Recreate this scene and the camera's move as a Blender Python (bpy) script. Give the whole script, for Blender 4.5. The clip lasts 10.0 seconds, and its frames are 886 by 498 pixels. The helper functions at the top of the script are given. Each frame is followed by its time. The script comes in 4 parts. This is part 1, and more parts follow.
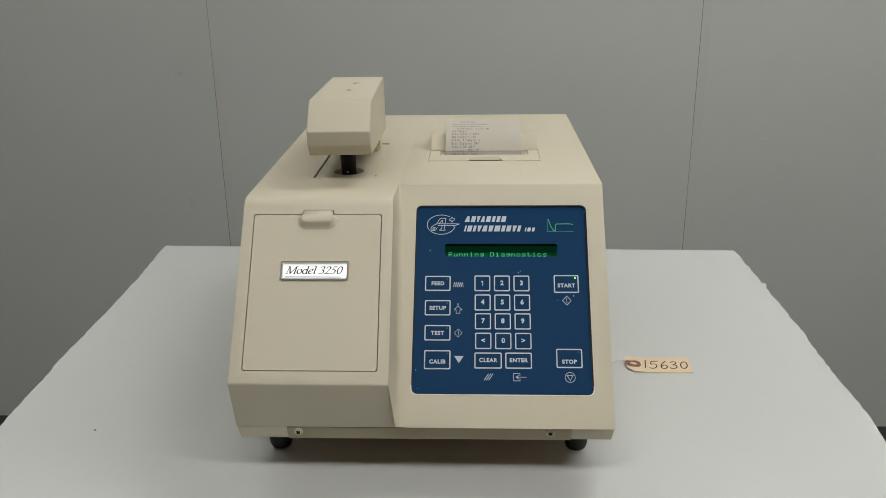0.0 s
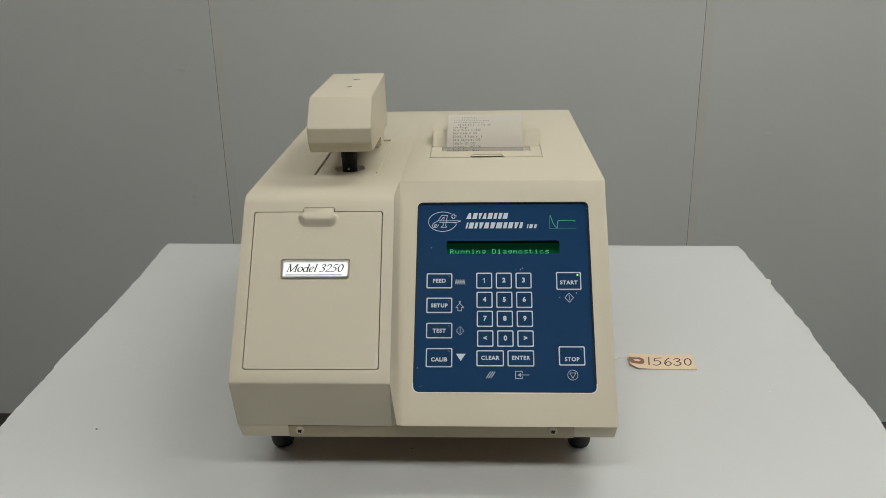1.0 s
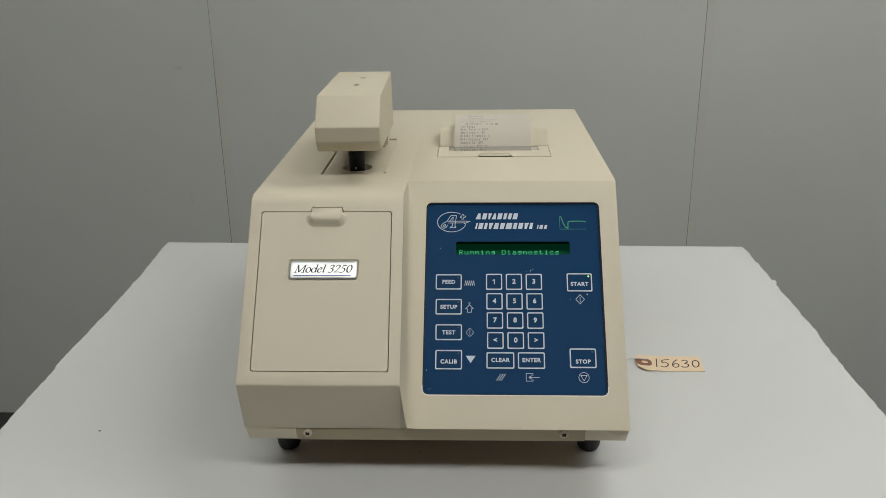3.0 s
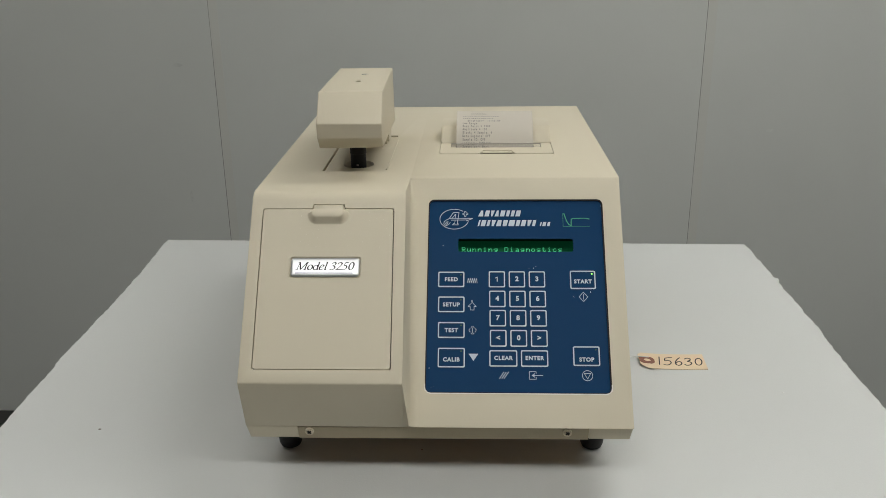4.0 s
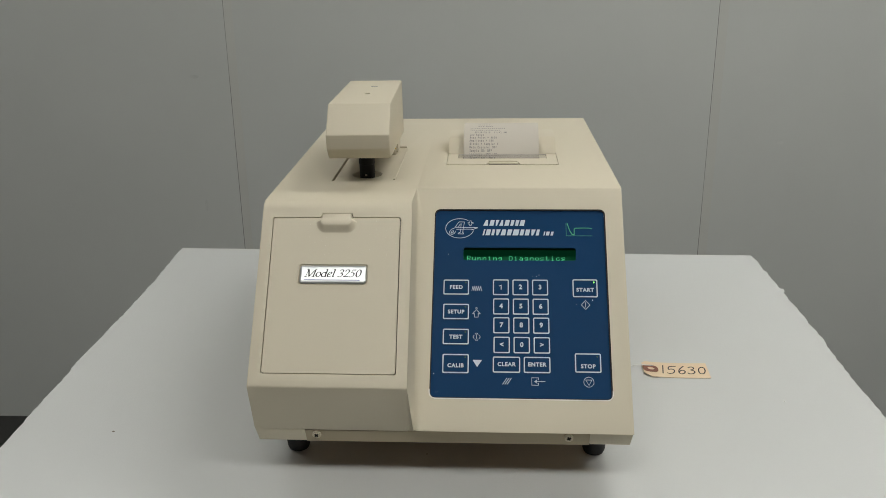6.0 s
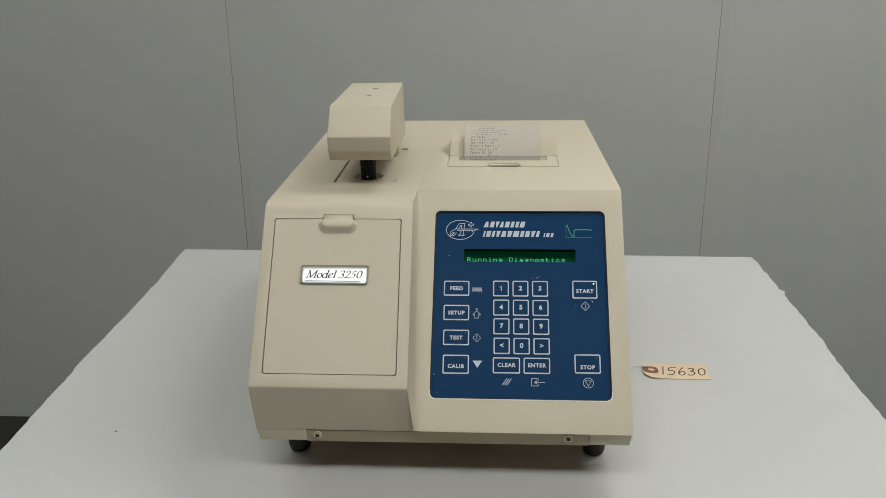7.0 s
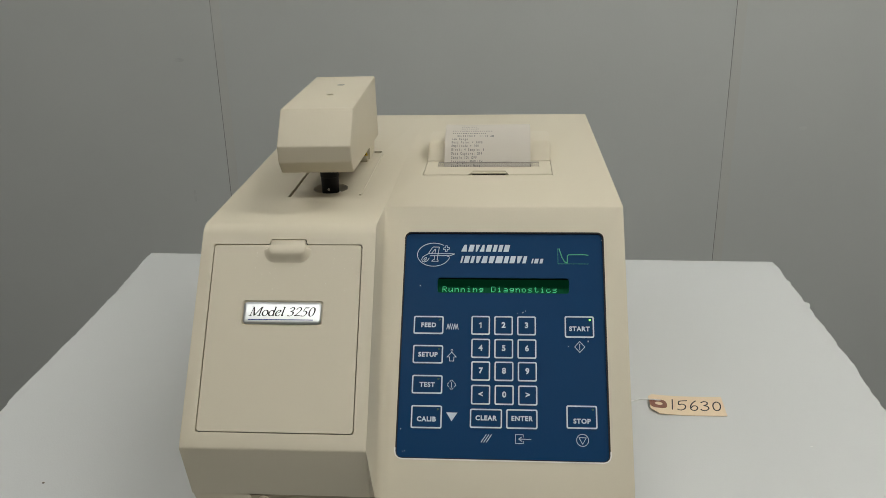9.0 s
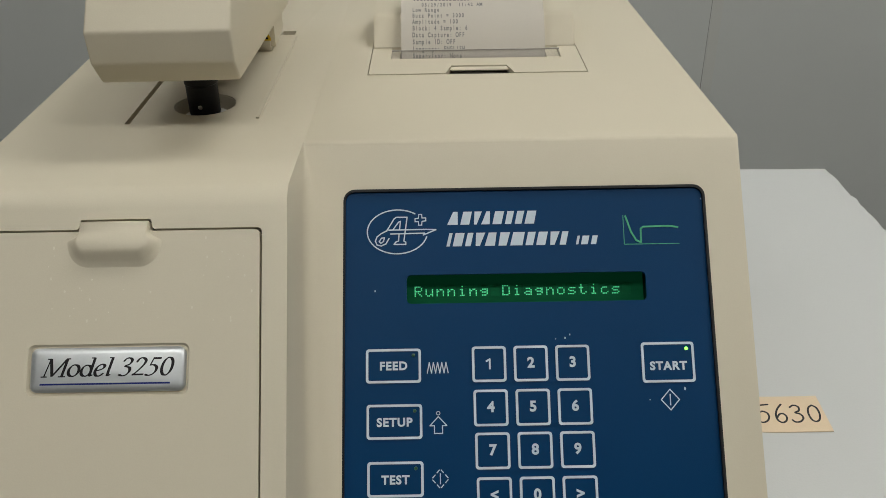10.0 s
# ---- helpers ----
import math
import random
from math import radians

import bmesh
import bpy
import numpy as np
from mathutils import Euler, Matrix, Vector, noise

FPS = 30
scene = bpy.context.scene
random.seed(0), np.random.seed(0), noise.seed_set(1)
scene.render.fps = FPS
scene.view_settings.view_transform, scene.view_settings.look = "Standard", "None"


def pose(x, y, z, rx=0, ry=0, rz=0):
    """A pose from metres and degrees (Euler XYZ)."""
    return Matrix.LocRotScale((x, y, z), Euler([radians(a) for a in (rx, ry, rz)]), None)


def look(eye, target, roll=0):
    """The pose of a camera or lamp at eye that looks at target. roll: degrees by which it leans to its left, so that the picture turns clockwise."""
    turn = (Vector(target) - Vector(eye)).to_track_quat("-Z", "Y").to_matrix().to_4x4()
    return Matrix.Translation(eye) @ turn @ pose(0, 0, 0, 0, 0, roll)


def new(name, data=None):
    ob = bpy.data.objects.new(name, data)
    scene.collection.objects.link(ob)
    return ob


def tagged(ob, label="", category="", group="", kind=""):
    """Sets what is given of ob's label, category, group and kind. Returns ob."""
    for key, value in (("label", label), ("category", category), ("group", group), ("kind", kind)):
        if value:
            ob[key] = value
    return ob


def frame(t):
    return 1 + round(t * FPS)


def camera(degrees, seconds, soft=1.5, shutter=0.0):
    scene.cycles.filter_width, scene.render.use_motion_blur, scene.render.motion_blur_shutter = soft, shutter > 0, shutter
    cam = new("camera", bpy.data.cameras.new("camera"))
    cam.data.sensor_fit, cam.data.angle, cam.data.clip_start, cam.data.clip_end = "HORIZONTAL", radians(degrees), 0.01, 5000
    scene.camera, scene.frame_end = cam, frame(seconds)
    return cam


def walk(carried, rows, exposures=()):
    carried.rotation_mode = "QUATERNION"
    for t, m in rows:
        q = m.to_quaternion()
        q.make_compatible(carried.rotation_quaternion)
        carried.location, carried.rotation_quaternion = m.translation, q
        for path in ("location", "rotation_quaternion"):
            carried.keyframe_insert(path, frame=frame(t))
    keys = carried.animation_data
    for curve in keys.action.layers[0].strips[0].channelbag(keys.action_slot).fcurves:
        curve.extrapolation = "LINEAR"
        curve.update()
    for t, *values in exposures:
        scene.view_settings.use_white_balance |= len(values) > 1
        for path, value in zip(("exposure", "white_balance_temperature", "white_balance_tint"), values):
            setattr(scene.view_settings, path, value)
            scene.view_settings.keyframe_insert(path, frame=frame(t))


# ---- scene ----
cam = camera(53.6, 10.0, soft=0.65)
PATH = [
    (0, (0.0579, -0.7053, 1.3593), (-0.0326, 1.175, 0.684), -0.72),
    (0.5, (0.0548, -0.7052, 1.3597), (-0.0346, 1.1743, 0.6818), -0.77),
    (1, (0.0605, -0.6999, 1.3585), (-0.04, 1.177, 0.675), -1.05),
    (1.5, (0.056, -0.701, 1.3549), (-0.0485, 1.1758, 0.6718), -0.92),
    (2, (0.0533, -0.6974, 1.3581), (-0.0467, 1.1784, 0.6714), -0.93),
    (2.5, (0.0488, -0.6942, 1.3583), (-0.0423, 1.1824, 0.6729), -0.81),
    (4, (0.041, -0.6862, 1.355), (-0.0421, 1.1887, 0.6637), -0.68),
    (4.5, (0.0474, -0.6926, 1.3553), (-0.0558, 1.1825, 0.6674), -0.94),
    (5, (0.0507, -0.7002, 1.3598), (-0.0649, 1.1753, 0.6749), -0.87),
    (5.5, (0.0507, -0.7033, 1.3592), (-0.0645, 1.176, 0.6846), -0.76),
    (7, (0.0538, -0.7097, 1.3608), (-0.07, 1.1728, 0.6967), -0.72),
    (7.5, (0.0556, -0.7118, 1.3643), (-0.0759, 1.1694, 0.6982), -0.94),
    (8, (0.0532, -0.7112, 1.3636), (-0.076, 1.1724, 0.7036), -0.73),
    (8.5, (0.0549, -0.6881, 1.3636), (-0.0702, 1.1973, 0.7082), -0.71),
    (8.6, (0.06, -0.6693, 1.363), (-0.0681, 1.2121, 0.6967), -0.64),
    (8.8, (0.0769, -0.6191, 1.3612), (-0.0687, 1.2498, 0.6642), -0.88),
    (9, (0.081, -0.5681, 1.3623), (-0.07, 1.2903, 0.6388), -1.22),
    (9.1, (0.0765, -0.5428, 1.3585), (-0.0742, 1.3078, 0.6152), -1.38),
    (9.2, (0.0673, -0.5225, 1.355), (-0.0794, 1.3201, 0.5914), -1.37),
    (9.4, (0.0425, -0.4651, 1.3425), (-0.0768, 1.3595, 0.5322), -1.16),
    (9.5, (0.0323, -0.4313, 1.3382), (-0.0672, 1.3833, 0.503), -0.87),
    (9.6, (0.0251, -0.3914, 1.326), (-0.0348, 1.4175, 0.475), -0.37),
    (9.7, (0.0218, -0.354, 1.3144), (0.0052, 1.4463, 0.4434), 0.05),
    (9.8, (0.0213, -0.3174, 1.3043), (0.0393, 1.4665, 0.4003), 0.17),
    (9.9, (0.0264, -0.2754, 1.2913), (0.054, 1.4844, 0.3415), -0.11),
    (10, (0.0355, -0.23, 1.2826), (0.0451, 1.504, 0.286), -0.61),
]
walk(cam, [(t, look(eye, target, roll)) for t, eye, target, roll in PATH], [(0.0, 0.12), (8.4, 0.12), (9.0, 0.09), (9.5, 0.05), (10.0, 0.02)])

# ---------------- light and world ----------------
TZ = 0.87                      # table height
LEAN_DEG = 0.20                # the instrument stands a little higher on one side
WALL_Y, ROOM_X, ROOM_S, ROOM_H = 1.57, 2.8, -3.4, 2.6
world = bpy.data.worlds.new("world")
scene.world = world
world.use_nodes = True
world.node_tree.nodes["Background"].inputs[0].default_value = (0.75, 0.8, 0.85, 1)
world.node_tree.nodes["Background"].inputs[1].default_value = 0.05
scene.view_settings.exposure = 0.12
LIGHTS = ((-0.28, -0.92, 1.2, 0.34, 8.8), (1.20, -0.92, 1.2, 0.34, 8.8), (0.95, 0.50, 1.2, 0.34, 10.4), (-1.30, 0.50, 1.2, 0.34, 4.8))   # x, y, size x, size y, glow


# ---------------- materials ----------------
def nodes_of(name):
    m = bpy.data.materials.new(name)
    m.use_nodes = True
    return m, m.node_tree.nodes, m.node_tree.links, m.node_tree.nodes["Principled BSDF"]


def surface(name, base, rough=0.5, metal=0.0, grain=0.06, grain_size=900.0, stain=0.08, stain_size=9.0, bump=0.1,
            bump_size=2500.0, coat=0.0, spread=0.0, spec=0.5, tint=None):
    """A painted, moulded or printed surface: fine grain, large faint stains, fine relief."""
    m, n, l, b = nodes_of(name)
    tc = n.new("ShaderNodeTexCoord")
    fine = n.new("ShaderNodeTexNoise")
    fine.inputs["Scale"].default_value, fine.inputs["Detail"].default_value = grain_size, 2.0
    wide = n.new("ShaderNodeTexNoise")
    wide.inputs["Scale"].default_value, wide.inputs["Detail"].default_value = stain_size, 5.0
    rel = n.new("ShaderNodeTexNoise")
    rel.inputs["Scale"].default_value, rel.inputs["Detail"].default_value = bump_size, 3.0
    for t in (fine, wide, rel):
        l.new(tc.outputs["Object"], t.inputs["Vector"])
    add = n.new("ShaderNodeMath")
    add.operation = "MULTIPLY_ADD"
    l.new(fine.outputs["Fac"], add.inputs[0])
    add.inputs[1].default_value = grain
    shift = n.new("ShaderNodeMath")
    shift.operation = "MULTIPLY_ADD"
    l.new(wide.outputs["Fac"], shift.inputs[0])
    shift.inputs[1].default_value, shift.inputs[2].default_value = stain, 1.0 - 0.5 * (grain + stain)
    l.new(shift.outputs[0], add.inputs[2])
    mul = n.new("ShaderNodeMix")
    mul.data_type, mul.blend_type = "RGBA", "MULTIPLY"
    mul.inputs["Factor"].default_value = 1.0
    mul.inputs["A"].default_value = (*base, 1)
    l.new(add.outputs[0], mul.inputs["B"])
    out = mul.outputs["Result"]
    if tint:
        mix = n.new("ShaderNodeMix")
        mix.data_type = "RGBA"
        mix.inputs["B"].default_value = (*tint, 1)
        ramp = n.new("ShaderNodeMapRange")
        ramp.inputs[1].default_value, ramp.inputs[2].default_value = 0.5, 0.8
        l.new(wide.outputs["Fac"], ramp.inputs[0])
        l.new(ramp.outputs[0], mix.inputs["Factor"])
        l.new(out, mix.inputs["A"])
        out = mix.outputs["Result"]
    l.new(out, b.inputs["Base Color"])
    r = n.new("ShaderNodeMapRange")
    r.inputs[3].default_value, r.inputs[4].default_value = max(rough - 0.08 - spread, 0.02), min(rough + 0.08 + spread, 1)
    l.new(wide.outputs["Fac"], r.inputs[0])
    l.new(r.outputs[0], b.inputs["Roughness"])
    b.inputs["Metallic"].default_value = metal
    b.inputs["Coat Weight"].default_value = coat
    b.inputs["Specular IOR Level"].default_value = spec
    if bump:
        bp = n.new("ShaderNodeBump")
        bp.inputs["Strength"].default_value, bp.inputs["Distance"].default_value = bump, 0.001
        l.new(rel.outputs["Fac"], bp.inputs["Height"])
        l.new(bp.outputs[0], b.inputs["Normal"])
    return m


def glow(name, colour, strength):
    m, n, l, b = nodes_of(name)
    b.inputs["Base Color"].default_value = (*colour, 1)
    b.inputs["Emission Color"].default_value = (*colour, 1)
    b.inputs["Emission Strength"].default_value = strength
    return m


CREAM = surface("cream_plastic", (0.66, 0.60, 0.47), 0.5, grain=0.05, grain_size=1500, stain=0.05, stain_size=7, bump=0.05, bump_size=1800, spec=0.35)
PALE = surface("pale_scuff", (0.73, 0.68, 0.555), 0.6, bump=0.0)
CREAM_SMOOTH = surface("cream_moulding", (0.66, 0.60, 0.47), 0.42, grain=0.03, grain_size=1500, stain=0.05, stain_size=9, bump=0.08, spec=0.4)
BLUE = surface("blue_overlay", (0.0, 0.0375, 0.117), 0.42, grain=0.06, grain_size=1800, stain=0.16, stain_size=14, bump=0.08, spec=0.10)
KEY_BLUE = surface("key_blue", (0.0, 0.0365, 0.112), 0.42, grain=0.06, stain=0.12, stain_size=40, bump=0.06, spec=0.10)
INK = surface("white_ink", (0.57, 0.66, 0.75), 0.5, grain=0.1, grain_size=2500, stain=0.12, stain_size=120, bump=0.0)
GREEN_INK = surface("green_ink", (0.045, 0.40, 0.20), 0.5, grain=0.1, stain=0.3, stain_size=160, bump=0.0)
RUBBER = surface("black_rubber", (0.012, 0.012, 0.013), 0.55, stain=0.3, stain_size=60, bump=0.2)
BLACK = surface("black_plastic", (0.008, 0.008, 0.009), 0.5, stain=0.3, stain_size=60, bump=0.1, spec=0.25)
STRIP_BEIGE = surface("base_strip_beige", (0.42, 0.36, 0.25), 0.6, grain=0.06, stain=0.12, stain_size=20, bump=0.1)
UNDER = surface("underside_bounce_brown", (0.30, 0.18, 0.08), 0.7)
EDGE_HIGHLIGHT = surface("edge_highlight", (0.80, 0.79, 0.75), 0.3, grain=0.03, stain=0.1, stain_size=40, bump=0.0)
GAP = surface("shaded_gap", (0.065, 0.056, 0.042), 0.8, stain=0.3, bump=0.1)
DARK = surface("dark_gap", (0.02, 0.018, 0.014), 0.8, stain=0.3, bump=0.1)
STEEL = surface("polished_steel", (0.55, 0.54, 0.52), 0.22, 1.0, stain=0.1, stain_size=70, bump=0.03)
SILVER = surface("silver_plate", (0.55, 0.57, 0.58), 0.34, 0.62, grain=0.08, stain=0.2, stain_size=60, bump=0.03, coat=0.05)
PLATE_INK = surface("plate_ink", (0.02, 0.019, 0.02), 0.6, bump=0.0, spec=0.1)
PLATE_BLUE = surface("plate_line", (0.012, 0.025, 0.18), 0.5, bump=0.0, spec=0.25)
SHEET = surface("white_sheet", (0.645, 0.657, 0.652), 0.42, grain=0.03, grain_size=700, stain=0.06, stain_size=5, bump=0.12, bump_size=600, spec=0.4)
SHEET_EDGE = surface("sheet_edge", (0.6, 0.6, 0.58), 0.8, grain=0.2, bump=0.5, bump_size=500)
WALL = surface("grey_wall_panel", (0.70, 0.718, 0.695), 0.38, grain=0.03, grain_size=500, stain=0.10, stain_size=3.0, bump=0.15, bump_size=160, spec=0.4)
SEAL = surface("joint_seal", (0.22, 0.215, 0.195), 0.7, stain=0.3, stain_size=4, tint=(0.44, 0.44, 0.41))
SEAL_PALE = surface("joint_seal_pale", (0.30, 0.295, 0.27), 0.7, stain=0.2, stain_size=5, tint=(0.60, 0.605, 0.58))
BATTEN = surface("wall_strip", (0.695, 0.702, 0.667), 0.45, grain=0.04, stain=0.14, stain_size=6, bump=0.1)
SMUDGE = surface("wall_smudge", (0.645, 0.66, 0.64), 0.5, stain=0.3, stain_size=90)
PALE_SMUDGE = surface("wall_pale_smudge", (0.73, 0.747, 0.725), 0.5, stain=0.2, stain_size=90)
PLAIN = surface("toned_down_grey", (0.42, 0.42, 0.41), 0.7, stain=0.08, stain_size=2)
CEIL = surface("ceiling_paint", (0.75, 0.75, 0.73), 0.8, stain=0.05, stain_size=2)
FLOOR = surface("dark_floor", (0.035, 0.034, 0.033), 0.5, grain=0.2, grain_size=200, stain=0.4, stain_size=5)
TABLE = surface("table_laminate", (0.55, 0.55, 0.54), 0.5)
TABLE_LEG = surface("grey_steel_leg", (0.2, 0.2, 0.2), 0.4, 0.6)
PAPER = surface("thermal_paper", (0.565, 0.525, 0.460), 0.6, grain=0.03, stain=0.06, stain_size=30, bump=0.1)
PRINT = surface("thermal_print", (0.20, 0.195, 0.195), 0.7, grain=0.5, grain_size=1500, stain=0.4, stain_size=300, bump=0.0)
CRUMB = surface("crumb_brown", (0.14, 0.11, 0.08), 0.8)
MANILA = surface("manila_card", (0.82, 0.66, 0.47), 0.75, grain=0.08, grain_size=1200, stain=0.12, stain_size=40, bump=0.2)
PATCH = surface("reddish_patch", (0.27, 0.115, 0.08), 0.7, grain=0.2, stain=0.3, stain_size=150)
PEN = surface("black_pen", (0.02, 0.018, 0.02), 0.6, bump=0.0)
RED = surface("red_ink", (0.50, 0.02, 0.02), 0.5, bump=0.0)
YELLOW = surface("yellow_ink", (0.80, 0.52, 0.02), 0.5, bump=0.0)
WHITE_INK = surface("sticker_white", (0.85, 0.85, 0.83), 0.5, bump=0.0)
TEAR = surface("tear_bar", (0.48, 0.45, 0.41), 0.3, stain=0.2, stain_size=60)
CLEAR = surface("clear_bar", (0.46, 0.43, 0.39), 0.2, stain=0.1, bump=0.0)
CLEAR.node_tree.nodes["Principled BSDF"].inputs["Alpha"].default_value = 0.12
SCREEN = surface("display_glass", (0.003, 0.085, 0.032), 0.7, stain=0.3, stain_size=30, bump=0.0, spec=0.08)
SCREEN.node_tree.nodes["Principled BSDF"].inputs["Emission Color"].default_value = (0.03, 0.9, 0.35, 1)
SCREEN.node_tree.nodes["Principled BSDF"].inputs["Emission Strength"].default_value = 0.015      # faint display glow, added to lift the glass where it lies in shade
SHROUD = surface("display_shroud", (0.002, 0.050, 0.022), 0.7, stain=0.3, stain_size=30, bump=0.0, spec=0.08)
CELL = surface("display_cell", (0.004, 0.120, 0.045), 0.7, stain=0.4, stain_size=60, bump=0.0, spec=0.08)
VFD = glow("display_dots", (0.10, 0.95, 0.42), 0.30)
LED_ON = glow("led_lit", (0.25, 1.0, 0.10), 2.2)
LED_OFF = surface("led_dark", (0.01, 0.085, 0.03), 0.3, bump=0.0)


# ---------------- building helpers ----------------
def mesh_of(name, bm, mats, smooth=30):
    bmesh.ops.recalc_face_normals(bm, faces=bm.faces)
    me = bpy.data.meshes.new(name)
    bm.to_mesh(me)
    bm.free()
    for m in (mats if isinstance(mats, (list, tuple)) else [mats]):
        me.materials.append(m)
    if smooth:
        me.shade_smooth()
        me.set_sharp_from_angle(angle=radians(smooth))
    return me


def part(name, bm, mat, parent=None, label="", smooth=30):
    """One mesh object under a thing or a part; its mesh is in world metres."""
    me = bm if isinstance(bm, bpy.types.Mesh) else mesh_of(name, bm, mat, smooth)
    ob = new(name, me)
    if parent:
        ob.parent = parent
        if not parent.parent:
            ob.matrix_parent_inverse = Matrix.Translation(-Vector(parent.location))
    if label:
        tagged(ob, label)
    return ob


def thing(name, label, category, at=(0, 0, 0), group="", kind=""):
    ob = new(name)
    ob.location = at
    ob.empty_display_size = 0.05
    return tagged(ob, label, category, group, kind)


def box(x0, x1, y0, y1, z0, z1, bevel=0.0, seg=2, bm=None):
    own = bmesh.new()
    r = bmesh.ops.create_cube(own, size=1)
    for v in r["verts"]:
        v.co = Vector(((x0 + x1) / 2 + v.co.x * (x1 - x0), (y0 + y1) / 2 + v.co.y * (y1 - y0), (z0 + z1) / 2 + v.co.z * (z1 - z0)))
    if bevel:
        bmesh.ops.bevel(own, geom=list(own.edges), offset=bevel, segments=seg, affect="EDGES", profile=0.5)
    return own if bm is None else join(bm, own)


def join(bm, other):
    me = bpy.data.meshes.new("t")
    other.to_mesh(me)
    other.free()
    bm.from_mesh(me)
    bpy.data.meshes.remove(me)
    return bm


def moved(bm, m):
    bmesh.ops.transform(bm, matrix=m, verts=bm.verts)
    return bm


def outline(x0, x1, y0, y1, r, seg=6):
    pts = []
    for cx, cy, a0 in ((x1 - r, y1 - r, 0), (x0 + r, y1 - r, 90), (x0 + r, y0 + r, 180), (x1 - r, y0 + r, 270)):
        pts += [(cx + r * math.cos(radians(a0 + 90 * k / seg)), cy + r * math.sin(radians(a0 + 90 * k / seg))) for k in range(seg + 1)]
    return pts


def slab(pts, z0, z1, bm=None, mat=0):
    """A flat prism from an outline (anticlockwise) between two heights."""
    bm = bmesh.new() if bm is None else bm
    lo = [bm.verts.new((x, y, z0)) for x, y in pts]
    hi = [bm.verts.new((x, y, z1)) for x, y in pts]
    fs = [bm.faces.new(hi), bm.faces.new(lo[::-1])]
    for k in range(len(pts)):
        j = (k + 1) % len(pts)
        fs.append(bm.faces.new((lo[k], lo[j], hi[j], hi[k])))
    for f in fs:
        f.material_index = mat
    return bm


def ring(outer, inner, z0, z1, bm=None, mat=0):
    """A flat band between two outlines with the same number of points."""
    bm = bmesh.new() if bm is None else bm
    vs = [[bm.verts.new((x, y, z)) for x, y in p] for p, z in ((outer, z0), (outer, z1), (inner, z1), (inner, z0))]
    for k in range(len(outer)):
        j = (k + 1) % len(outer)
        for a, b in ((0, 1), (1, 2), (2, 3), (3, 0)):
            bm.faces.new((vs[a][k], vs[a][j], vs[b][j], vs[b][k])).material_index = mat
    return bm


def stroke(lines, w, z0, z1, bm=None, closed=False, mat=0):
    """Drawn lines of a given width, as thin flat bars with round joints."""
    bm = bmesh.new() if bm is None else bm
    for pts in lines:
        n = len(pts)
        for k in range(n if closed else n - 1):
            a, b = Vector(pts[k]), Vector(pts[(k + 1) % n])
            d = (b - a).normalized() * (w / 2)
            s = Vector((-d.y, d.x))
            e = d * 0.6
            slab([(a - e - s)[:], (b + e - s)[:], (b + e + s)[:], (a - e + s)[:]], z0, z1, bm, mat)
    return bm


def circle(cx, cy, rx, ry=None, n=24, a0=0, a1=360):
    ry = ry or rx
    full = a1 - a0 == 360
    return [(cx + rx * math.cos(radians(a0 + (a1 - a0) * k / (n if full else n - 1))), cy + ry * math.sin(radians(a0 + (a1 - a0) * k / (n if full else n - 1)))) for k in range(n)]


def lathe(profile, n=32, bm=None):
    """A turned body about z from (radius, height) pairs."""
    bm = bmesh.new() if bm is None else bm
    rows = []
    for r, z in profile:
        rows.append([bm.verts.new((0, 0, z))] if r == 0 else [bm.verts.new((r * math.cos(2 * math.pi * k / n), r * math.sin(2 * math.pi * k / n), z)) for k in range(n)])
    for a, b in zip(rows, rows[1:]):
        for k in range(n):
            j = (k + 1) % n
            f = [a[k % len(a)], a[j % len(a)], b[j % len(b)], b[k % len(b)]]
            f = list(dict.fromkeys(f))
            if len(f) > 2:
                bm.faces.new(f)
    return bm


def letters(text, size, x, y, z, align="CENTER", shear=0.0, thick=0.00012, stretch=1.0, weight=0.0, space=1.0):
    """Writing in the built-in font as a mesh, lying in the x-y plane."""
    cu = bpy.data.curves.new("t", "FONT")
    cu.body, cu.size, cu.align_x, cu.align_y = text, size, align, "CENTER"
    cu.shear, cu.extrude, cu.offset, cu.space_character, cu.resolution_u = shear, thick, weight, space, 4
    ob = bpy.data.objects.new("t", cu)
    scene.collection.objects.link(ob)
    dg = bpy.context.evaluated_depsgraph_get()
    dg.update()
    me = bpy.data.meshes.new_from_object(ob.evaluated_get(dg))
    bm = bmesh.new()
    bm.from_mesh(me)
    bpy.data.objects.remove(ob)
    bpy.data.curves.remove(cu)
    bpy.data.meshes.remove(me)
    for f in bm.faces:
        f.material_index = 0
    return moved(bm, Matrix.Translation((x, y, z)) @ Matrix.Diagonal((stretch, 1, 1, 1)))


def smooth_line(pts, steps=5):
    """A rounded line through the given points."""
    q = [pts[0], *pts, pts[-1]]
    out = []
    for k in range(1, len(q) - 2):
        p0, p1, p2, p3 = (Vector(v) for v in q[k - 1:k + 3])
        for j in range(steps):
            t = j / steps
            out.append((0.5 * (2 * p1 + (p2 - p0) * t + (2 * p0 - 5 * p1 + 4 * p2 - p3) * t * t + (3 * p1 - p0 - 3 * p2 + p3) * t ** 3))[:])
    return out + [tuple(pts[-1])]


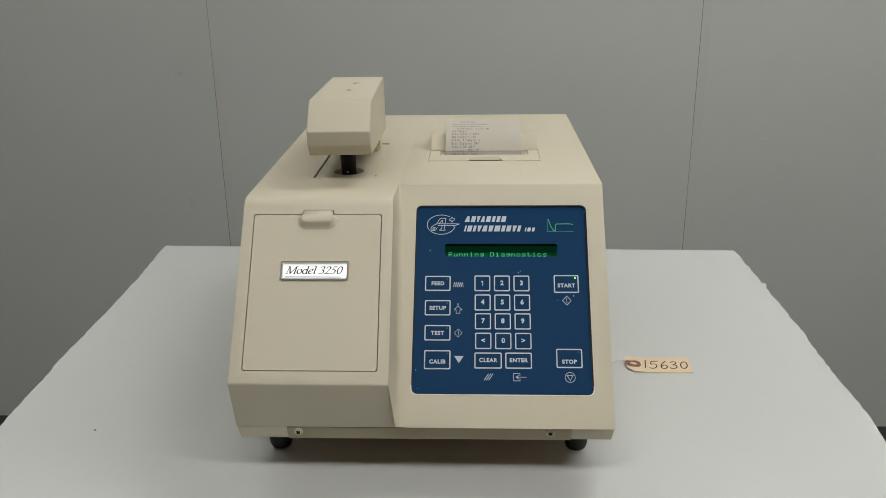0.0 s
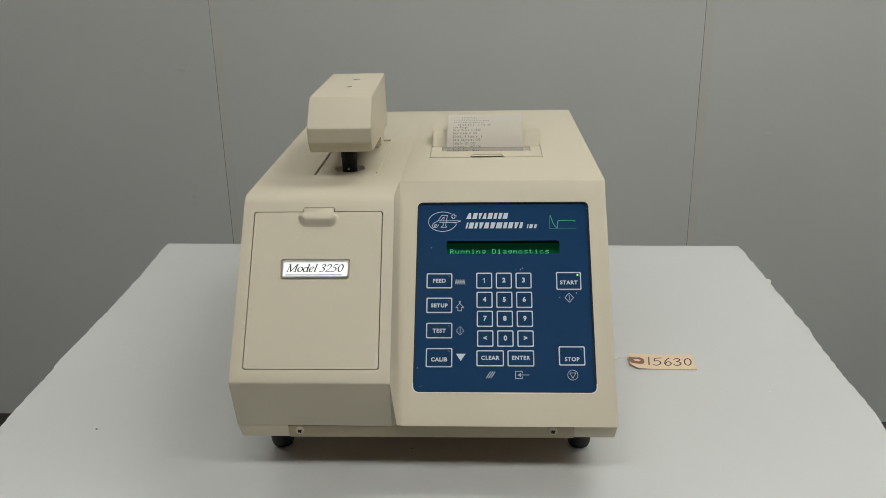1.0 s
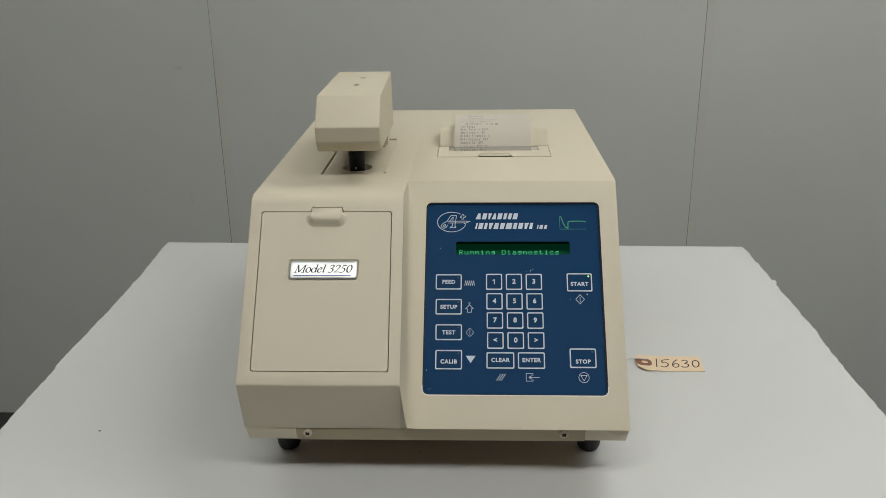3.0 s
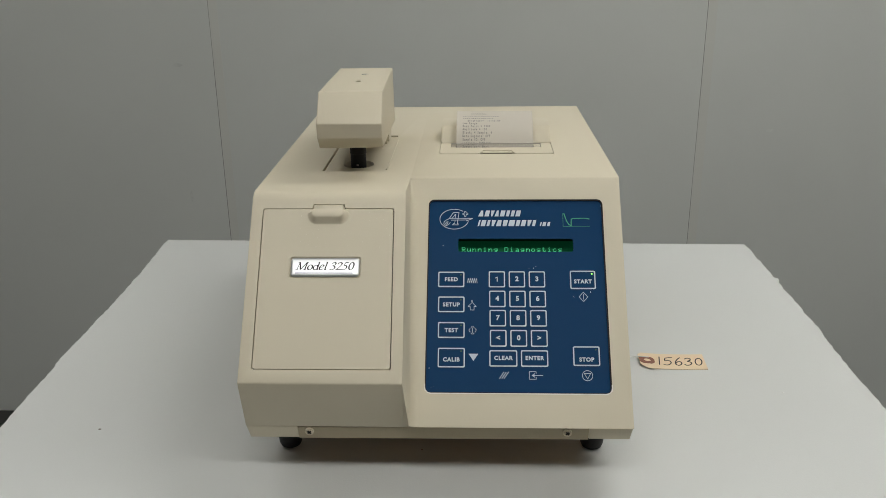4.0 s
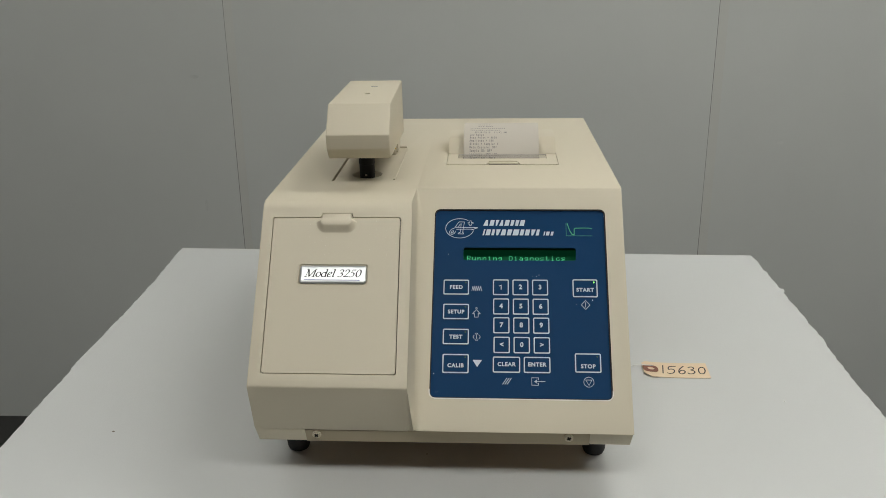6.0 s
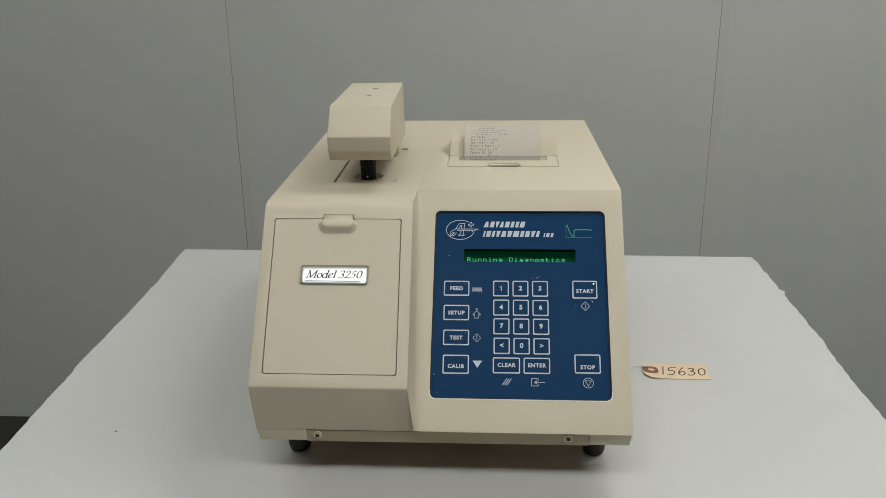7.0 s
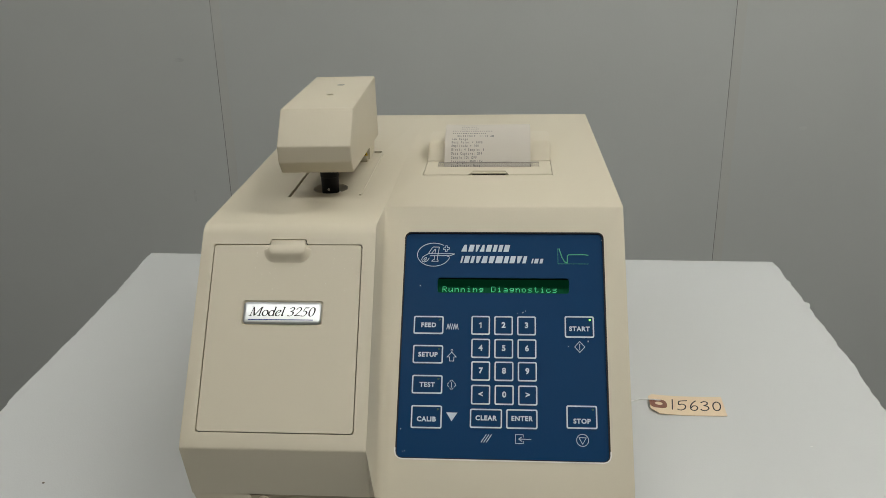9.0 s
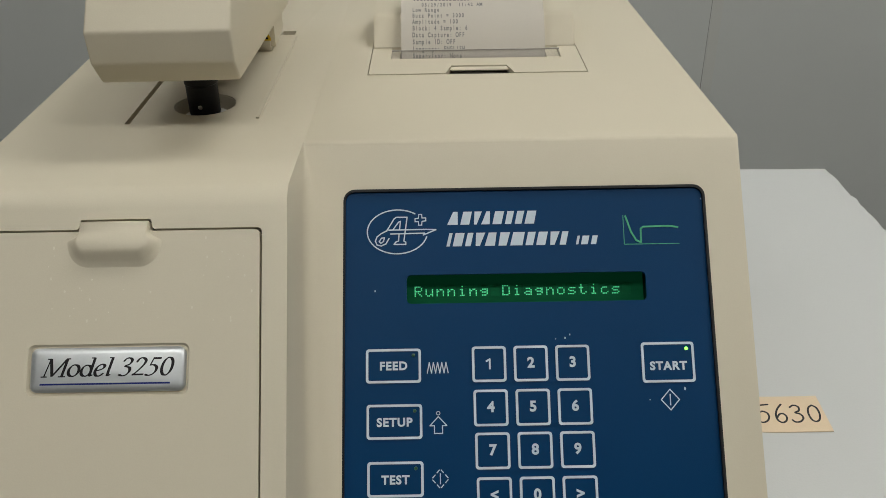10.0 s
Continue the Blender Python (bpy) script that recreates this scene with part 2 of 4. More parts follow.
def pen_line(pts, nib, thin, z0, z1, bm):
    """A line drawn with a broad pen: thick where it runs across the nib."""
    n = Vector(nib)
    for a, b in zip(pts, pts[1:]):
        a, b = Vector(a), Vector(b)
        d = b - a
        if abs(d.x * n.y - d.y * n.x) > 1e-9:
            q = [a - n, a + n, b + n, b - n]
            if d.x * n.y - d.y * n.x > 0:
                q = q[::-1]
            slab([v[:] for v in q], z0, z1, bm)
    return stroke([pts], thin, z0, z1, bm)


def carved(name, bm, cutters, mat):
    """The solid with each cutter taken out of it, as a mesh."""
    base = bpy.data.objects.new("t", mesh_of(name, bm, mat, 0))
    scene.collection.objects.link(base)
    tools = []
    for c in cutters:
        t = bpy.data.objects.new("t", mesh_of("t", c, mat, 0))
        scene.collection.objects.link(t)
        md = base.modifiers.new("cut", "BOOLEAN")
        md.operation, md.solver, md.object = "DIFFERENCE", "EXACT", t
        tools.append(t)
    dg = bpy.context.evaluated_depsgraph_get()
    dg.update()
    me = bpy.data.meshes.new_from_object(base.evaluated_get(dg))
    me.name = name
    for o in tools + [base]:
        bpy.data.objects.remove(o)
    me.shade_smooth()
    me.set_sharp_from_angle(angle=radians(30))
    return me


# ---------------- the room ----------------
def room():
    t = 0.12
    tagged(part("floor", box(-ROOM_X, ROOM_X, ROOM_S, WALL_Y, -0.1, 0), FLOOR), "dark grey worn floor", "floor", kind="structure")
    tagged(part("ceiling", box(-ROOM_X, ROOM_X, ROOM_S, WALL_Y, ROOM_H, ROOM_H + 0.1), CEIL), "plain white ceiling", "ceiling", kind="structure")
    # unseen walls, toned down so less light bounces onto the instrument's front
    tagged(part("wall_west", box(-ROOM_X - t, -ROOM_X, ROOM_S - t, WALL_Y + t, 0, ROOM_H), PLAIN), "plain grey wall out of view, toned down to cut bounced light", "wall", kind="structure")
    tagged(part("wall_east", box(ROOM_X, ROOM_X + t, ROOM_S - t, WALL_Y + t, 0, ROOM_H), PLAIN), "plain grey wall out of view, toned down to cut bounced light", "wall", kind="structure")
    tagged(part("wall_south", box(-ROOM_X, ROOM_X, ROOM_S - t, ROOM_S, 0, ROOM_H), PLAIN), "plain grey wall out of view, toned down to cut bounced light", "wall", kind="structure")
    north = tagged(part("wall_north", box(-ROOM_X, ROOM_X, WALL_Y + 0.006, WALL_Y + t, 0, ROOM_H), WALL), "grey panelled wall with upright joint strips", "wall", kind="structure")
    seams = (-1.891, -0.645, 0.601, 1.847)
    edges = (-ROOM_X, *seams, ROOM_X)
    for a, b in zip(edges, edges[1:]):
        part("wall_panel", box(a + 0.0015, b - 0.0002, WALL_Y, WALL_Y + 0.006, 0.0, ROOM_H - 0.001), WALL, north)
    for s, seal in zip(seams, (SEAL, SEAL, SEAL_PALE, SEAL_PALE)):
        part("joint_seal", box(s - 0.0001, s + 0.0014, WALL_Y + 0.0004, WALL_Y + 0.0058, 0.0, ROOM_H - 0.002), seal, north)
        part("joint_strip", box(s + 0.0026, s + 0.024, WALL_Y - 0.0006, WALL_Y - 0.0001, 0.0, ROOM_H - 0.002), BATTEN, north)
    for x, z, w, h, m in ((-0.740, 0.674, 0.004, 0.016, SMUDGE), (-0.739, 1.026, 0.014, 0.005, SMUDGE), (0.787, 0.851, 0.010, 0.004, PALE_SMUDGE)):
        part("smudge", moved(slab(circle(0, 0, w, h, 14), 0, 0.0004), Matrix.Translation((x, WALL_Y - 0.0004, z)) @ pose(0, 0, 0, 90)), m, north, "faint scuff mark")
    for x, y, sx, sy, g in LIGHTS:
        lamp = thing("ceiling_light", "recessed white ceiling light with a glowing diffuser", "ceiling light", (x, y, ROOM_H), "ceiling lights")
        part("frame", ring(outline(x - sx / 2 - 0.03, x + sx / 2 + 0.03, y - sy / 2 - 0.03, y + sy / 2 + 0.03, 0.004), outline(x - sx / 2, x + sx / 2, y - sy / 2, y + sy / 2, 0.004), ROOM_H - 0.02, ROOM_H - 0.001), CEIL, lamp)
        m = glow("lamp_diffuser", (1.0, 0.99, 0.935), g)
        part("diffuser", box(x - sx / 2, x + sx / 2, y - sy / 2, y + sy / 2, ROOM_H - 0.012, ROOM_H - 0.004), m, lamp)


# ---------------- table and its covering sheet ----------------
def table():
    t = thing("work_table", "plain work table under a white sheet", "table", (0, 0.28, 0))
    z = TZ - 0.006
    part("tabletop", box(-0.455, 0.455, -0.10, 0.645, z - 0.03, z, 0.003), TABLE, t)
    for x in (-0.42, 0.42):
        for y in (-0.06, 0.60):
            part("leg", box(x - 0.02, x + 0.02, y - 0.02, y + 0.02, 0, z - 0.03, 0.003), TABLE_LEG, t)
    rng = random.Random(5)

    def edge(a, b, n, rough):
        a, b = Vector(a), Vector(b)
        side = Vector((-(b - a).y, (b - a).x)).normalized()
        out, off = [], 0.0
        for k in range(n):
            off = off * 0.8 + rng.uniform(-1, 1) * rough
            out.append((a.lerp(b, k / n) + side * off)[:])
        return out
    pts = edge((-0.455, -0.11), (0.471, -0.11), 20, 0.0005)
    pts += edge((0.471, -0.11), (0.4685, 0.22), 34, 0.0013)
    pts += edge((0.4685, 0.22), (0.4715, 0.40), 20, 0.0012)
    pts += edge((0.471, 0.40), (0.470, 0.492), 9, 0.0012) + [(0.470, 0.497), (0.473, 0.503), (0.474, 0.512), (0.469, 0.514)]
    pts += edge((0.4695, 0.520), (0.4690, 0.576), 7, 0.0008) + [(0.4700, 0.581), (0.4685, 0.586)]
    pts += edge((0.467, 0.588), (0.466, 0.655), 8, 0.001)
    pts += edge((0.466, 0.655), (-0.477, 0.669), 60, 0.0005)
    pts += edge((-0.477, 0.669), (-0.4655, 0.38), 36, 0.0011)
    pts += edge((-0.4655, 0.38), (-0.4615, 0.22), 20, 0.0008)
    pts += edge((-0.4615, 0.22), (-0.457, 0.10), 14, 0.0008)
    pts += edge((-0.457, 0.10), (-0.455, -0.11), 20, 0.0008)
    bm = slab(pts, TZ - 0.006, TZ)
    for f in bm.faces:
        if abs(f.normal.z) < 0.5 and f.calc_area() < 0.002:
            f.material_index = 1
    tagged(part("table_sheet", bm, [SHEET, SHEET_EDGE], smooth=0), "white plastic sheet with rough-cut edges covering the table", "sheet")


# ---------------- the instrument ----------------
def plane(x, y, h, dy, dh):
    """A frame on a sloping face: x across, y up the slope, z out of the face."""
    n = math.hypot(dy, dh)
    up = Vector((0, dy / n, dh / n))
    out = Vector((1, 0, 0)).cross(up)
    return Matrix.Translation((x, y, TZ + h)) @ Matrix((Vector((1, 0, 0)), up, out)).transposed().to_4x4()


PANEL = plane(0, 0.0175, 0.088, 0.1245, 0.143)
DOOR = plane(0, -0.003, 0.119, 0.098, 0.1175)
TOP = Matrix.Translation((0, 0, TZ + 0.250))
XL, XR, BACK, TOP_H = -0.1730, 0.1765, 0.520, 0.250


def cover_solid():
    bm = bmesh.new()
    left = [(0.0072, 0.0444), (0.0030, 0.0588), (0.0006, 0.0600), (-0.0113, 0.1101), (0.0922, 0.2332), (0.1062, TOP_H), (BACK, TOP_H), (BACK, 0.045)]
    right = [(0.0066, 0.0466), (0.0024, 0.0607), (0.0000, 0.0619), (-0.0042, 0.0630), (0.1386, 0.2270), (0.1568, TOP_H), (BACK, TOP_H), (BACK, 0.0465)]
    ends = [[XL + 0.003, XL + 0.0025, XL + 0.0016, XL + 0.0013, XL - 0.0001, XL - 0.0003, XL - 0.0036, XL + 0.001],
            [-0.0281, -0.0279, -0.0277, -0.0262, -0.0278, -0.0283, -0.0283, -0.0281]]
    corner = [-0.0232, -0.0230, -0.0228, -0.0217, -0.0270, -0.0277, -0.0277, -0.0232]
    round_r = [0.0006, 0.0006, 0.0008, 0.0086, 0.0078, 0.0005, 0.0005, 0.0006]      # hollow corner between the block and the sloping face
    far = [XR + 0.0006, XR + 0.0010, XR + 0.0014, XR + 0.0022, XR + 0.0022, XR + 0.0020, XR - 0.0025, XR - 0.003]
    out = PANEL.to_3x3() @ Vector((0, 0, 1))
    rows = [[bm.verts.new((x, y, TZ + h)) for x, (y, h) in zip(xr, left)] for xr in ends]
    for k in range(6):
        a = radians(90 * k / 5)
        rows.append([bm.verts.new(Vector((x + r - r * math.cos(a), y, TZ + h)) + (out if 2 < n < 5 else Vector((0, -1, 0)) if n < 3 else Vector((0, 0, 0))) * (r - r * math.sin(a)))
                     for n, (x, r, (y, h)) in enumerate(zip(corner, round_r, right))])
    rows.append([bm.verts.new((x, y, TZ + h)) for x, (y, h) in zip(far, right)])
    for a, b in zip(rows, rows[1:]):
        for k in range(8):
            j = (k + 1) % 8
            bm.faces.new((a[k], a[j], b[j], b[k]))
    bm.faces.new(rows[0][::-1])
    bm.faces.new(rows[-1])
    bmesh.ops.recalc_face_normals(bm, faces=bm.faces)

    def edges(test):
        return [e for e in bm.edges if test((e.verts[0].co + e.verts[1].co) / 2, e)]
    soft = edges(lambda c, e: abs(c.z - TZ - TOP_H) < 1e-4 and c.y < 0.12 and len(e.link_faces) == 2 and abs(e.verts[0].co.x - e.verts[1].co.x) > 0.1)
    bmesh.ops.bevel(bm, geom=soft, offset=0.0075, segments=6, affect="EDGES", profile=0.5)
    brow = edges(lambda c, e: abs(c.z - TZ - 0.1101) < 1e-4 and c.y < 0.0 and c.x < -0.05)
    bmesh.ops.bevel(bm, geom=brow, offset=0.0014, segments=3, affect="EDGES", profile=0.5)
    ridge = edges(lambda c, e: abs(c.z - TZ - TOP_H) < 1e-4 and 0.14 < c.y < 0.18 and abs(e.verts[0].co.x - e.verts[1].co.x) > 0.1)
    bmesh.ops.bevel(bm, geom=ridge, offset=0.0016, segments=3, affect="EDGES", profile=0.5)
    rest = [e for e in bm.edges if len(e.link_faces) == 2 and e.calc_face_angle(0) > radians(24) and not (e.is_manifold and not e.is_convex)]
    bmesh.ops.bevel(bm, geom=rest, offset=0.0022, segments=3, affect="EDGES", profile=0.5, clamp_overlap=True)
    return bm


def on(m, bm):
    return moved(bm, m)


def door_shape(grow):
    g = grow
    x0, x1, v0, v1, tx0, tx1, tv = -0.1618 - g, -0.0394 + g, 0.0012 - g, 0.1533 + g, -0.1146 - g, -0.0857 + g, 0.1576 + g
    r, c = 0.0022, 0.0009
    pts = []
    for cx, cy, a0 in ((x0 + r, v0 + r, 180), (x1 - r, v0 + r, 270), (x1 - r, v1 - r, 0)):
        pts += [(cx + r * math.cos(radians(a0 + 22.5 * k)), cy + r * math.sin(radians(a0 + 22.5 * k))) for k in range(5)]
    pts += [(tx1 + c, v1), (tx1, v1 + c), (tx1 - 0.0004, tv - c), (tx1 - c, tv), (tx0 + c, tv), (tx0 + 0.0004, tv - c), (tx0, v1 + c), (tx0 - c, v1)]
    pts += [(x0 + r + r * math.cos(radians(90 + 22.5 * k)), v1 - r + r * math.sin(radians(90 + 22.5 * k))) for k in range(5)]
    return [(x + 0.0020 * (1 - v / 0.155), v) for x, v in pts]        # it hangs a little askew


def settle(ob):
    """Lean the instrument, and what sits in it, on its uneven feet."""
    pivot = Vector((0, 0.26, TZ))
    m = Matrix.Translation(pivot + Vector((0.0005, 0, 0))) @ pose(0, 0, 0, 0, -LEAN_DEG, 0) @ Matrix.Translation(-pivot)
    ob.matrix_basis = m @ Matrix.Translation(ob.location)


def instrument():
    root = thing("osmometer", "cream plastic benchtop laboratory instrument with a blue keypad, on rubber feet", "lab instrument", (0, 0.26, TZ))
    P = outline(-0.0087, 0.1612, -0.0022, 0.1902, 0.0055)
    pocket = on(PANEL, slab(P, -0.0034, 0.02))
    well = on(PANEL, slab(outline(0.0165, 0.1355, 0.1315, 0.1545, 0.002), -0.021, 0.005))
    door_pocket = on(DOOR, slab(door_shape(0.0009), -0.0065, 0.03))
    slot = on(TOP, slab(outline(-0.1206, -0.1180, 0.1830, 0.352, 0.001), -0.012, 0.02))
    hole = on(TOP, slab(circle(-0.0860, 0.2095, 0.0160, n=40), -0.0105, 0.02))
    notch = on(TOP, slab(outline(-0.0650, -0.0560, 0.3360, 0.3445, 0.001), -0.012, 0.02))
    part("slot_liner", on(TOP, slab(outline(-0.1205, -0.1181, 0.1831, 0.3519, 0.001), -0.0119, -0.0090)), DARK, root)
    part("notch_liner", on(TOP, slab(outline(-0.0649, -0.0561, 0.3361, 0.3444, 0.001), -0.0119, -0.0070)), DARK, root)
    printer = on(TOP, slab(outline(-0.0035, 0.1225, 0.2522, 0.3705, 0.0008), -0.012, 0.02))
    cover = part("cover", carved("cover", cover_solid(), [pocket, well, door_pocket, slot, hole, notch, printer], CREAM), None, root)

    # base strip corners, screws and feet
    for x0, x1, u0, u1 in ((XL + 0.0015, -0.1245, XL + 0.0040, -0.1245), (0.1400, XR + 0.0028, 0.1400, XR + 0.0004)):
        up = 0.0 if x0 < 0 else 0.0010
        bm = box(x0, x1, 0.0011, 0.02, TZ + 0.0460 + up, TZ + 0.0604 + up)
        for v in bm.verts:
            if v.co.z < TZ + 0.05:
                v.co.x = u0 if v.co.x < (x0 + x1) / 2 else u1
                v.co.y += 0.0032 if v.co.y < 0.01 else 0
        bmesh.ops.bevel(bm, geom=list(bm.edges), offset=0.0006, segments=2, affect="EDGES", profile=0.5)
        part("base_corner", bm, CREAM, root)
    # strip between the corners, a darker beige than the cover
    strip = [(0.0018, 0.0586), (0.0060, 0.0444), (0.0110, 0.0444), (0.0110, 0.0586)]
    bm = bmesh.new()
    ends = [[bm.verts.new((x, y, TZ + h)) for y, h in strip] for x in (-0.1243, 0.1398)]
    for v in ends[1]:
        v.co.z += 0.0009
    for k in range(4):
        bm.faces.new((ends[0][k], ends[0][(k + 1) % 4], ends[1][(k + 1) % 4], ends[1][k]))
    bm.faces.new(ends[0])
    bm.faces.new(ends[1][::-1])
    part("base_strip", bm, STRIP_BEIGE, root, "duller beige base strip")
    for x in (-0.1138, 0.1206):
        m = Matrix.Translation((x, 0.0014, TZ + 0.0542 + 0.004 * x)) @ pose(0, 0, 0, 90 + 9) @ pose(0, 0, 0, 0, 0, 38)
        bm = lathe([(0, 0.0008), (0.0018, 0.0007), (0.0025, 0.0), (0.0025, -0.004), (0, -0.004)], 20)
        s = part("screw", moved(bm, m), CREAM_SMOOTH, root, "cross-head screw in a cream seat")
        bm = stroke([[(-0.0015, 0), (0.0015, 0)], [(0, -0.0015), (0, 0.0015)]], 0.0016, 0.0006, 0.0010)
        part("screw_cross", moved(bm, m), DARK, s)
        part("screw_seat", moved(ring(circle(0, 0, 0.0040), circle(0, 0, 0.0028), -0.002, 0.0002), m), CREAM_SMOOTH, s)
    foot = [(0, 0.0), (0.0075, 0.0004), (0.0098, 0.002), (0.0112, 0.0055), (0.0118, 0.012), (0.0118, 0.040), (0.014, 0.0405), (0.014, 0.0470), (0, 0.0470)]
    for x, y in ((-0.1468, 0.063), (0.1518, 0.067), (-0.146, 0.455), (0.153, 0.455)):
        drop = x * math.sin(radians(LEAN_DEG))
        part("rubber_foot", moved(lathe([(r, h - (drop if h < 0.01 else 0)) for r, h in foot]), Matrix.Translation((x, y, TZ))), RUBBER, root, "black rubber foot")
    # unseen plate, coloured brown to warm the shade on the sheet beneath
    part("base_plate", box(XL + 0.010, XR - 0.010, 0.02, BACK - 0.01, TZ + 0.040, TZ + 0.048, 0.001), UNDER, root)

    front_door(root)
    control_panel(root)
    sample_stage(root)
    printer_bay(root)
    settle(root)


def front_door(root):
    # the flap, with a raised finger pad below its tab, sloping off steeply round it
    cx, pad = -0.1002, 0.0140
    recess = slab(outline(-0.1328, -0.0681, 0.0860, 0.1053, 0.0028), -0.0013, 0.01)
    for v in recess.verts:                                   # sloping sides
        if v.co.z > 0:
            v.co.x += math.copysign(0.0060, v.co.x + 0.10045)
            v.co.y += math.copysign(0.0060, v.co.y - 0.09565)
    recess = on(DOOR, recess)
    door = part("front_door", carved("front_door", on(DOOR, slab(door_shape(0.0), -0.0045, 0.0002)), [recess], CREAM), None, root, "cream flap door")
    # dark plate behind the flap, giving the gap its shade by colour
    part("door_gap_shade", on(DOOR, slab(door_shape(0.0008), -0.0064, -0.0048)), GAP, door)

    def ease(f):
        f = min(1.0, max(0.0, f))
        return f * f * (3 - 2 * f)

    def rise(v):
        return 0.0046 - 0.0027 * ease((v - 0.1455) / 0.0125)
    inner, outer = [], []
    for k in range(13):
        v = 0.1570 - 0.0082 * k / 12
        inner.append((pad, v))
        outer.append((pad + 0.0003 + 0.0055 * ease((0.1530 - v) / 0.0042), v))
    for k in range(1, 13):
        a = radians(90 * k / 12)
        inner.append((pad - 0.0034 + 0.0034 * math.cos(a), 0.1488 - 0.0034 * math.sin(a)))
        outer.append((pad - 0.0034 + 0.0092 * math.cos(a), 0.1488 - 0.0108 * math.sin(a)))
    inner += [(-x, v) for x, v in inner[::-1]]
    outer += [(-x, v) for x, v in outer[::-1]]
    steps = ((0.0, 1.0), (0.10, 0.97), (0.24, 0.86), (0.42, 0.62), (0.60, 0.36), (0.80, 0.12), (1.0, 0.0))
    bm = bmesh.new()
    rows = [[bm.verts.new((cx + xi + (xo - xi) * r, vi + (vo - vi) * r, 0.0002 + rise(vi) * d)) for r, d in steps] for (xi, vi), (xo, vo) in zip(inner, outer)]
    for a, b in zip(rows, rows[1:]):
        for k in range(len(steps) - 1):
            bm.faces.new((a[k], b[k], b[k + 1], a[k + 1]))
    half = len(rows) // 2
    for k in range(half - 1):
        bm.faces.new((rows[k][0], rows[-1 - k][0], rows[-2 - k][0], rows[k + 1][0]))
    lo = [bm.verts.new((cx + x, 0.1570, -0.0040)) for x in (-pad, pad)]
    bm.faces.new((rows[0][0], rows[0][-1], lo[1], lo[0], rows[-1][-1], rows[-1][0]))
    part("finger_pull", on(DOOR, bm), CREAM, door, smooth=70)
    rng = random.Random(21)
    for k in range(54):
        x, v, r = rng.uniform(-0.128, -0.042), 0.150 - 0.036 * rng.random() ** 1.5, rng.uniform(0.00014, 0.00042)
        if abs(x + 0.1002) > 0.024 or v < 0.134:
            part("scuff", on(DOOR, slab(circle(x, v, r, r * rng.uniform(0.5, 2.5), 7), 0.0001, 0.00026)), PALE, door)
    # name plate: a resin-domed silver badge in a shallow recess
    bm = bmesh.new()
    rows = []
    for inset, h in ((0.0, -0.0012), (0.0, -0.0002), (0.00025, 0.0003), (0.0007, 0.00065), (0.0014, 0.00085), (0.0026, 0.00095)):
        rows.append([bm.verts.new((x, v, h)) for x, v in outline(-0.1321 + inset, -0.0687 - inset, 0.0866 + inset, 0.1047 - inset, 0.0030 - inset * 0.9)])
    for lo, hi in zip(rows, rows[1:]):
        for k in range(len(lo)):
            j = (k + 1) % len(lo)
            bm.faces.new((lo[k], lo[j], hi[j], hi[k]))
    bm.faces.new(rows[-1])
    bm.faces.new(rows[0][::-1])
    part("name_plate", on(DOOR, bm), SILVER, door, "silver badge with dark italic writing", 60)
    em, left, base, z0, z1 = 0.0109, -0.1268, 0.0930, 0.0007, 0.00106
    ring_o = [(0.23 + 0.19 * math.cos(radians(a)), 0.22 + 0.215 * math.sin(radians(a))) for a in range(0, 361, 20)]
    ring_0 = [(0.24 + 0.19 * math.cos(radians(a)), 0.33 + 0.33 * math.sin(radians(a))) for a in range(0, 361, 20)]
    ring_d = [(0.21 + 0.18 * math.cos(radians(a)), 0.21 + 0.205 * math.sin(radians(a))) for a in range(0, 361, 20)]
    glyphs = {
        "M": (0.88, [[(0.06, 0.0), (0.13, 0.66)], [(0.86, 0.66), (0.74, 0.66)], [(-0.04, 0.0), (0.16, 0.0)], [(0.60, 0.0), (0.84, 0.0)], [(0.02, 0.66), (0.14, 0.66)]], [[(0.14, 0.66), (0.36, 0.02)], [(0.36, 0.02), (0.74, 0.66)], [(0.76, 0.66), (0.72, 0.0)]]),
        "o": (0.49, [], [ring_o]), "0": (0.50, [], [ring_0]),
        "d": (0.51, [[(0.30, 0.68), (0.41, 0.68)]], [ring_d, [(0.41, 0.68), (0.39, 0.08), (0.42, 0.02), (0.48, 0.05)]]),
        "e": (0.43, [], [[(0.04, 0.20), (0.20, 0.23), (0.33, 0.30), (0.34, 0.40), (0.24, 0.44), (0.10, 0.36), (0.04, 0.18), (0.12, 0.02), (0.25, 0.01), (0.37, 0.10)]]),
        "l": (0.27, [[(0.03, 0.68), (0.14, 0.68)]], [[(0.14, 0.68), (0.11, 0.08), (0.14, 0.02), (0.20, 0.05)]]),
        "3": (0.50, [], [[(0.06, 0.54), (0.13, 0.63), (0.26, 0.66), (0.36, 0.57), (0.31, 0.43), (0.16, 0.36), (0.33, 0.30), (0.37, 0.16), (0.27, 0.03), (0.12, 0.0), (0.01, 0.05)]]),
        "2": (0.50, [[(0.01, 0.03), (0.40, 0.03)], [(0.01, 0.05), (0.42, 0.05)]], [[(0.06, 0.50), (0.12, 0.62), (0.26, 0.66), (0.38, 0.56), (0.35, 0.41), (0.20, 0.20), (0.02, 0.02)]]),
        "5": (0.50, [[(0.43, 0.65), (0.16, 0.65)], [(0.42, 0.62), (0.16, 0.62)], [(0.16, 0.65), (0.09, 0.38)]], [[(0.09, 0.38), (0.23, 0.39), (0.35, 0.30), (0.35, 0.15), (0.24, 0.03), (0.09, 0.0), (0.0, 0.04)]])}
